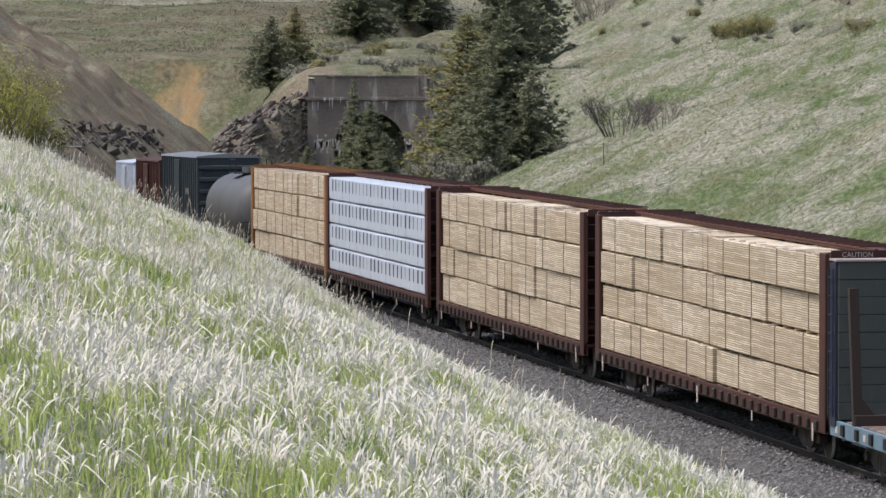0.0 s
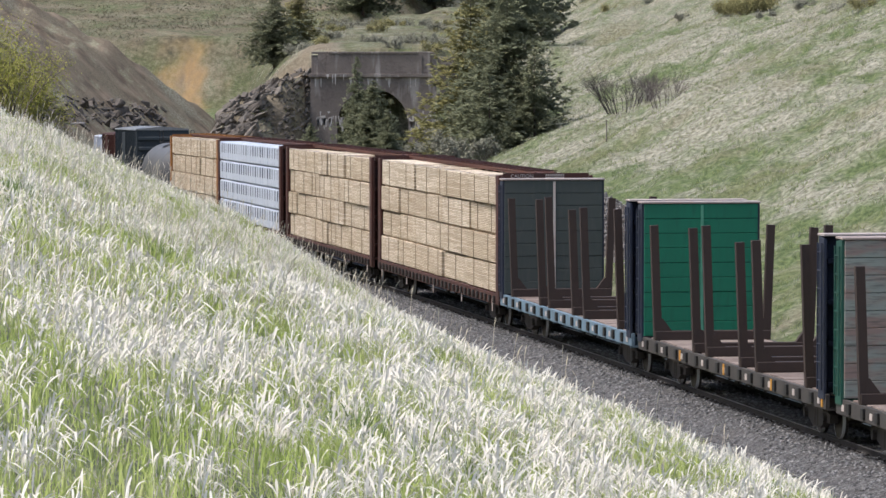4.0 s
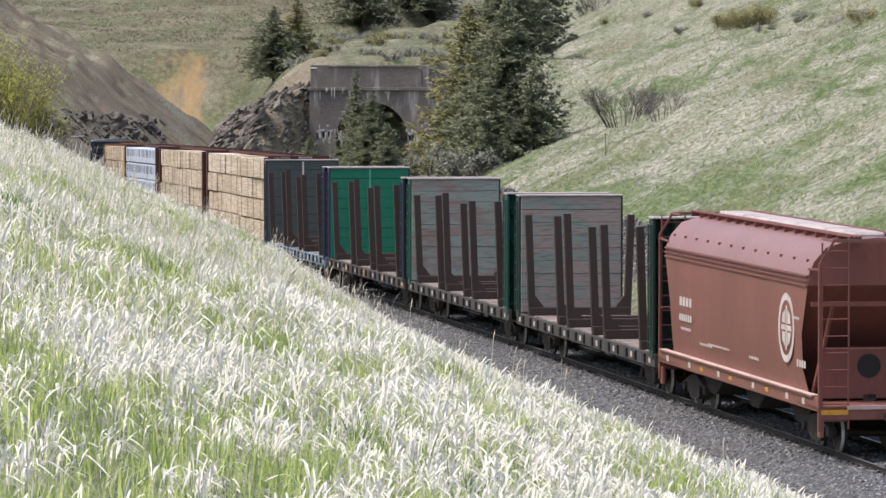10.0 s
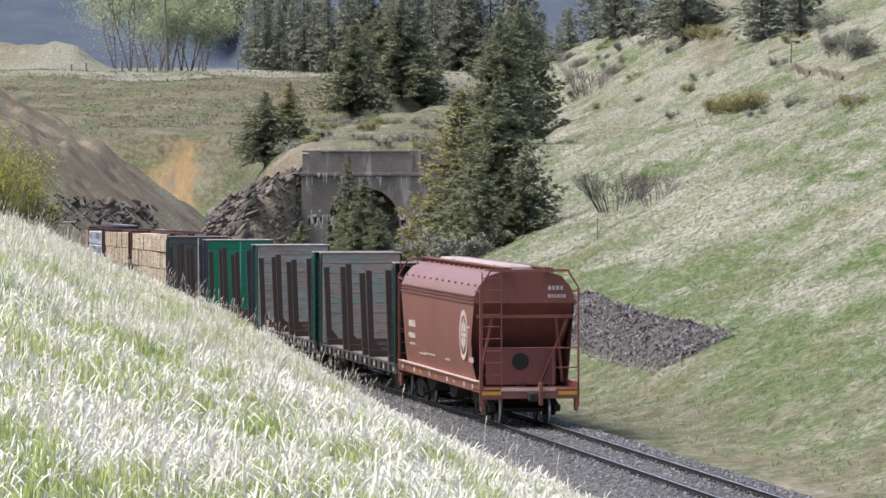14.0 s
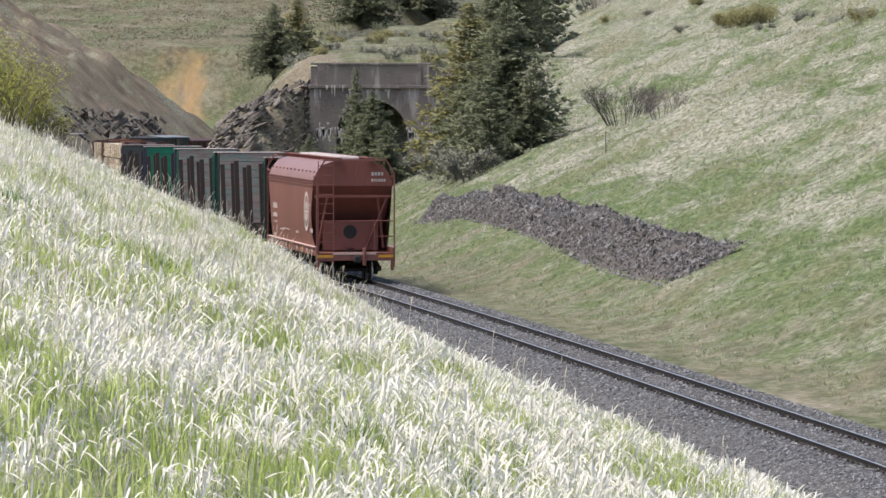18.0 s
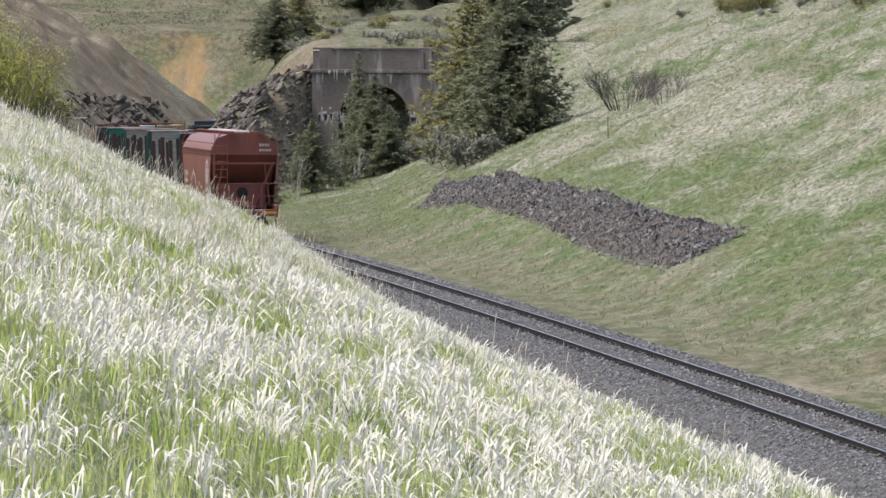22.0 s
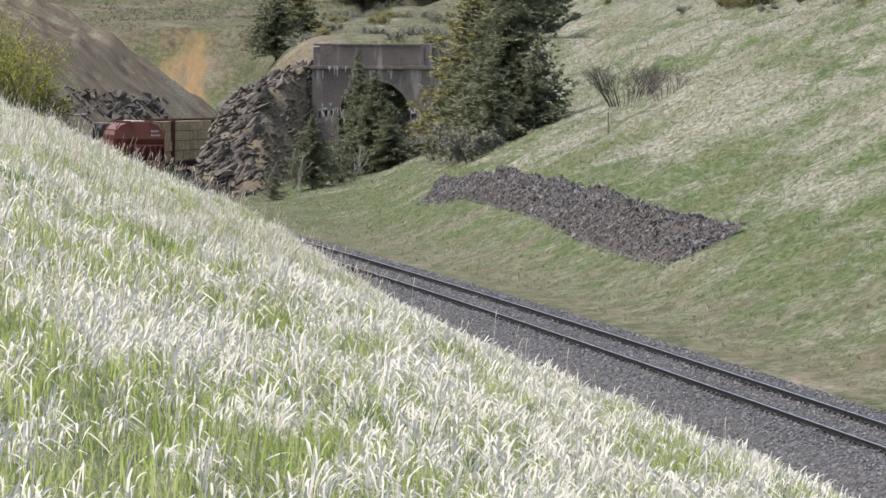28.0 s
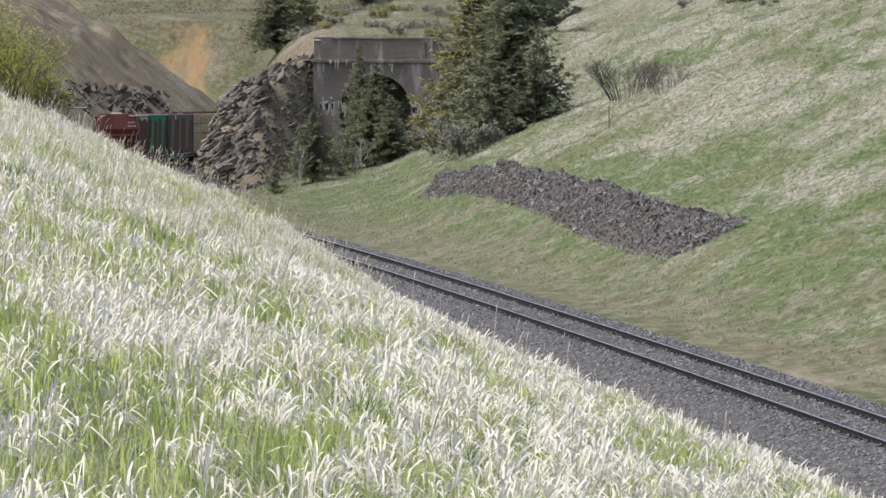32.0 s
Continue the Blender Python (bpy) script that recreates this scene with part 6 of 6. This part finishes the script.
# ---- grass ----
def blades(name, X, Y, height, width, lean, way, nodes, widths, material, label, seed, droop=0.0):
    """Many thin strips as one mesh: nodes are heights along the blade (0..1), widths the breadth at each."""
    rn = np.random.RandomState(seed)
    N, k = len(X), len(nodes)
    Z = ground_z(X, Y) - 0.02
    face = rn.uniform(-0.9, 0.9, N)
    wx, wy = np.cos(face), np.sin(face)
    lx, ly = np.cos(way), np.sin(way)
    V = np.empty((N, k, 2, 3))
    for j, (f, w) in enumerate(zip(nodes, widths)):
        bend = lean * f ** 2
        fall = droop * np.maximum(f - 0.6, 0) ** 2 * 2.5
        cx, cy, cz = X + lx * height * (bend + fall * 0.6), Y + ly * height * (bend + fall * 0.6), Z + height * (f - 0.35 * bend * f - fall)
        for e, sg in ((0, -0.5), (1, 0.5)):
            V[:, j, e, 0] = cx + sg * w * width * wx
            V[:, j, e, 1] = cy + sg * w * width * wy
            V[:, j, e, 2] = cz
    base = (np.arange(N) * k * 2)[:, None]
    quads = []
    for j in range(k - 1):
        quads.append(np.concatenate([base + 2 * j, base + 2 * j + 1, base + 2 * j + 3, base + 2 * j + 2], 1))
    Q = np.stack(quads, 1).reshape(-1, 4)
    me_ = bpy.data.meshes.new(name)
    me_.vertices.add(N * k * 2)
    me_.vertices.foreach_set("co", V.ravel())
    me_.loops.add(Q.size)
    me_.loops.foreach_set("vertex_index", Q.ravel())
    me_.polygons.add(len(Q))
    me_.polygons.foreach_set("loop_start", np.arange(0, Q.size, 4))
    me_.update()
    me_.materials.append(M[material])
    return tagged(new(name, me_), label, "grass", kind="stuff")


def blade_material(name, a, b_, c, glow):
    """Thin blades: two tints by the blade, patches by place, light passing through."""
    m, n, l, b = shader(name, 0.75, 0.0, 0.2)
    rnd = n.new("ShaderNodeNewGeometry").outputs["Random Per Island"]
    patch = noise_of(n, l, 0.35, lo=0.4, hi=0.65)
    col = mixed(n, l, patch, mixed(n, l, rnd, a, b_), mixed(n, l, rnd, b_, c))
    l.new(col, b.inputs["Base Color"])
    leafy(n, l, b, 0.7, 0.8)
    tr = n.new("ShaderNodeBsdfTranslucent")
    l.new(col, tr.inputs[0])
    mx = n.new("ShaderNodeMixShader")
    mx.inputs[0].default_value = glow
    l.new(b.outputs[0], mx.inputs[1]), l.new(tr.outputs[0], mx.inputs[2])
    l.new(mx.outputs[0], n["Material Output"].inputs["Surface"])
    return m


M["dry"] = blade_material("dry_seed_grass", (0.9, 0.86, 0.76), (0.72, 0.655, 0.52), (0.92, 0.89, 0.82), 0.3)
M["straw"] = blade_material("loose_straw", (0.58, 0.52, 0.4), (0.42, 0.37, 0.26), (0.66, 0.61, 0.5), 0.3)
M["fresh"] = blade_material("fresh_green_grass", (0.27, 0.345, 0.075), (0.44, 0.51, 0.155), (0.5, 0.52, 0.22), 0.33)
M["fresh_dark"] = blade_material("dark_green_grass", (0.13, 0.2, 0.06), (0.2, 0.27, 0.09), (0.24, 0.28, 0.1), 0.4)
M["hill_dry"] = blade_material("hill_dry_grass", (0.46, 0.435, 0.34), (0.38, 0.36, 0.26), (0.55, 0.52, 0.43), 0.5)
M["scrub"] = blade_material("olive_scrub", (0.13, 0.12, 0.078), (0.18, 0.165, 0.105), (0.24, 0.22, 0.15), 0.4)
M["hill_green"] = blade_material("hill_green_grass", (0.2, 0.24, 0.1), (0.27, 0.3, 0.145), (0.26, 0.27, 0.125), 0.5)


def scatter(n, seed, y0, y1, a0=-0.105, a1=0.105, keep=None):
    """Places on the ground ahead of the camera, evenly spread in plan."""
    rn = np.random.RandomState(seed)
    Y = np.sqrt(rn.uniform(y0 * y0, y1 * y1, n))
    X = rn.uniform(a0, a1, n) * Y
    if keep is not None:
        ok = keep(X, Y, rn)
        X, Y = X[ok], Y[ok]
    return X, Y, rn


def on_bank(X, Y):
    return (track_x(Y) - X) > 3.7 + 0.35 * waves(X, Y, 3, 50)


def seed_patch(X, Y):
    """Where the dry heads stand thick, with green clearings between."""
    d = 0.56 + 0.75 * waves(X * 2.2, Y * 0.24, 1.5, 52) + 0.3 * waves(X, Y * 0.4, 3, 51)
    d = d - 0.3 * smooth01((44 - Y + 1.2 * waves(X, Y, 3, 53)) / 5) * smooth01((-0.6 - X) / 0.7)
    for x, y, rx, ry, h in ((-3.7, 66, 0.55, 9, 0.85), (-7.3, 88, 0.9, 9, 0.8), (-1.9, 56, 0.35, 4, 0.6), (-5.2, 60, 0.5, 6, 0.5), (2.3, 56, 0.8, 7, 0.5), (0.6, 43, 1.3, 8, -0.5), (-2.6, 47, 1.2, 3, -0.3)):
        d = d - h * np.exp(-((X - x) / rx) ** 2 - ((Y - y) / ry) ** 2)
    return smooth01(d)


def tufted(n, seed, y0, y1, per, spread, keep):
    """Places gathered in tufts: centres spread in plan, stems scattered round each."""
    cx, cy, rn = scatter(n, seed, y0, y1, keep=keep)
    k = rn.randint(per[0], per[1], len(cx))
    X, Y = np.repeat(cx, k), np.repeat(cy, k)
    out = rn.uniform(0, 6.28, len(X))
    far = np.abs(rn.normal(0, spread, len(X)))
    own = np.repeat(rn.uniform(0.75, 1.2, len(cx)), k)
    return X + np.cos(out) * far, Y + np.sin(out) * far, out, own, rn


X, Y, rn = scatter(190000, 61, 16, 135, keep=lambda X, Y, rn: on_bank(X, Y))
blades("green_grass", X, Y, rn.uniform(0.14, 0.4, len(X)), rn.uniform(0.008, 0.016, len(X)), rn.uniform(0.05, 0.7, len(X)), rn.uniform(0, 6.28, len(X)),
       (0, 0.55, 1.0), (1, 0.8, 0.08), "fresh", "fresh green grass under the dry heads", 62)
X, Y, out, own, rn = tufted(24, 69, 30, 110, (60, 130), 0.3, lambda X, Y, rn: on_bank(X, Y))
blades("green_tuft_grass", X, Y, own * rn.uniform(0.22, 0.45, len(X)), rn.uniform(0.008, 0.016, len(X)), rn.uniform(0.1, 0.7, len(X)), out,
       (0, 0.5, 0.8, 1.0), (1, 0.9, 0.6, 0.08), "fresh_dark", "dense darker green tufts", 70)
LEAN = 0.1   # the wind has laid the heads over, mostly one way
X, Y, out, own, rn = tufted(25000, 63, 16, 135, (5, 21), 0.12, lambda X, Y, rn: on_bank(X, Y) & (rn.rand(len(X)) < 0.05 + 0.95 * seed_patch(X, Y) ** 1.5))
far = Y > 74
for sel, wide, nodes, widths in ((~far, 0.023, (0, 0.5, 0.68, 0.78, 0.87, 0.94, 1.0), (0.14, 0.14, 0.6, 1.0, 0.95, 0.8, 0.2)), (far, 0.021, (0, 0.66, 0.85, 1.0), (0.2, 0.25, 1.0, 0.1))):
    k = int(sel.sum())
    blades("dry_grass", X[sel], Y[sel], own[sel] * rn.uniform(0.18, 0.46, k), wide * rn.uniform(0.55, 1.0, k), rn.uniform(0.0, 0.5, k),
           np.where(rn.rand(k) < 0.6, LEAN + rn.normal(0, 0.9, k), out[sel]), nodes, widths, "dry", "dry grass with pale feathery seed heads", 64, rn.uniform(0.0, 1.35, k) ** 2)
X, Y, rn = scatter(52000, 65, 16, 135, keep=lambda X, Y, rn: on_bank(X, Y) & (rn.rand(len(X)) < 0.25 + 0.75 * seed_patch(X, Y)))
blades("straw_grass", X, Y, rn.uniform(0.14, 0.44, len(X)), rn.uniform(0.005, 0.011, len(X)), rn.uniform(0.3, 1.3, len(X)), rn.normal(0.1, 1.2, len(X)),
       (0, 0.4, 0.7, 1.0), (1, 0.8, 0.6, 0.1), "straw", "loose straw between the stems", 66, rn.uniform(0.2, 1.6, len(X)))
X, Y, rn = scatter(5200, 67, 40, 130, -0.1, 0.06, keep=lambda X, Y, rn: on_bank(X, Y) & (rn.rand(len(X)) < np.where(X < -1.5, 0.55, 0.08)))
blades("stalk_grass", X, Y, rn.uniform(0.45, 1.0, len(X)), rn.uniform(0.01, 0.018, len(X)), rn.uniform(0.02, 0.3, len(X)), rn.normal(0.2, 1.2, len(X)),
       (0, 0.5, 0.8, 0.88, 0.95, 1.0), (0.5, 0.4, 0.35, 0.9, 0.8, 0.1), "straw", "single tall stalks standing over the grass", 68, 0.1)


# ---- hillside tufts across the track ----
def on_hill(X, Y, rn):
    return (X - track_x(Y)) > 4.3


X, Y, out, own, rn = tufted(30000, 71, 95, 420, (3, 8), 0.1, lambda X, Y, rn: (X > -0.05 * Y) & on_hill(X, Y, rn) & (rn.rand(len(X)) < smooth01(0.42 + 0.6 * waves(X, Y, 13, 72) + 0.5 * waves(X, Y, 4, 73) + 0.03 * (X - track_x(Y) - 22))))
blades("hillside_dry_grass", X, Y, own * rn.uniform(0.1, 0.27, len(X)), rn.uniform(0.012, 0.03, len(X)), rn.uniform(0.3, 1.3, len(X)), out,
       (0, 0.6, 1.0), (1, 0.8, 0.1), "hill_dry", "short dry grass over the hillside", 74)
X, Y, out, own, rn = tufted(26000, 75, 95, 338, (3, 9), 0.12, lambda X, Y, rn: (X > -0.05 * Y) & on_hill(X, Y, rn))
blades("hillside_green_grass", X, Y, own * rn.uniform(0.08, 0.22, len(X)), rn.uniform(0.012, 0.03, len(X)), rn.uniform(0.3, 1.3, len(X)), out,
       (0, 0.6, 1.0), (1, 0.8, 0.1), "hill_green", "short green grass over the hillside", 76)


X, Y, rn = scatter(50000, 77, 568, 690, -0.1, 0.0, keep=lambda X, Y, rn: (np.abs(X - track_x(Y)) > 5) & ((np.abs(X / Y + 0.0515) > 0.009) | (Y > 596)) & (rn.rand(len(X)) < smooth01(0.35 + 0.6 * waves(X, Y, 9, 78) + 0.6 * waves(X, Y, 3, 80))))
blades("scrub_grass", X, Y, rn.uniform(0.15, 0.45, len(X)), rn.uniform(0.05, 0.14, len(X)), rn.uniform(0.8, 2.0, len(X)), rn.uniform(0, 6.28, len(X)),
       (0, 0.6, 1.0), (1, 0.8, 0.1), "scrub", "rough olive scrub on the slopes behind", 79)


# ---- loose ballast stones ----
def ballast_stones():
    rn = np.random.RandomState(91)
    base = np.array([(1, 0, 0), (-1, 0, 0), (0, 1, 0), (0, -1, 0), (0, 0, 1), (0, 0, -1)], float)
    tri = np.array(((0, 2, 4), (2, 1, 4), (1, 3, 4), (3, 0, 4), (2, 0, 5), (1, 2, 5), (3, 1, 5), (0, 3, 5)))
    N = 42000
    s_ = 62 + 190 * rn.rand(N) ** 1.4
    side = np.where(rn.rand(N) < 0.66, rn.choice((-1, 1), N) * rn.uniform(1.25, 3.5, N), rn.uniform(-1.2, 1.2, N))
    up = np.interp(np.abs(side), (0, 0.9, 1.3, 1.9, 3.3, 4.6), (-0.138, -0.135, -0.122, -0.135, -0.63, -1.2))
    P = on_track(s_, side, up)
    sc = rn.uniform(0.022, 0.06, N)
    V = base[None] * (0.6 + 0.7 * rn.rand(N, 6, 1)) * np.array([1.25, 1, 0.75])
    a = rn.uniform(0, 6.28, N)
    ca, sa = np.cos(a)[:, None], np.sin(a)[:, None]
    V = np.stack([V[..., 0] * ca - V[..., 1] * sa, V[..., 0] * sa + V[..., 1] * ca, V[..., 2] + 0.35 * V[..., 0]], -1) * sc[:, None, None] + P[:, None]
    F = (np.arange(N) * 6)[:, None, None] + tri[None]
    me_ = bpy.data.meshes.new("ballast_stones")
    me_.vertices.add(N * 6)
    me_.vertices.foreach_set("co", V.ravel())
    me_.loops.add(F.size)
    me_.loops.foreach_set("vertex_index", F.ravel())
    me_.polygons.add(N * 8)
    me_.polygons.foreach_set("loop_start", np.arange(0, F.size, 3))
    me_.update()
    me_.materials.append(M["ballast"])
    tagged(new("ballast_stones", me_), "loose grey crushed stones beside the rails", "ballast", kind="stuff")


ballast_stones()

# ---- ties, as pieces of the trackbed ----
for s, m in TIES:
    ob = new("tie", tie_me)
    ob.parent, ob.matrix_basis = bed, m
    ob = new("tie_plate", plate_me)
    ob.parent, ob.matrix_basis = bed, m

motions()
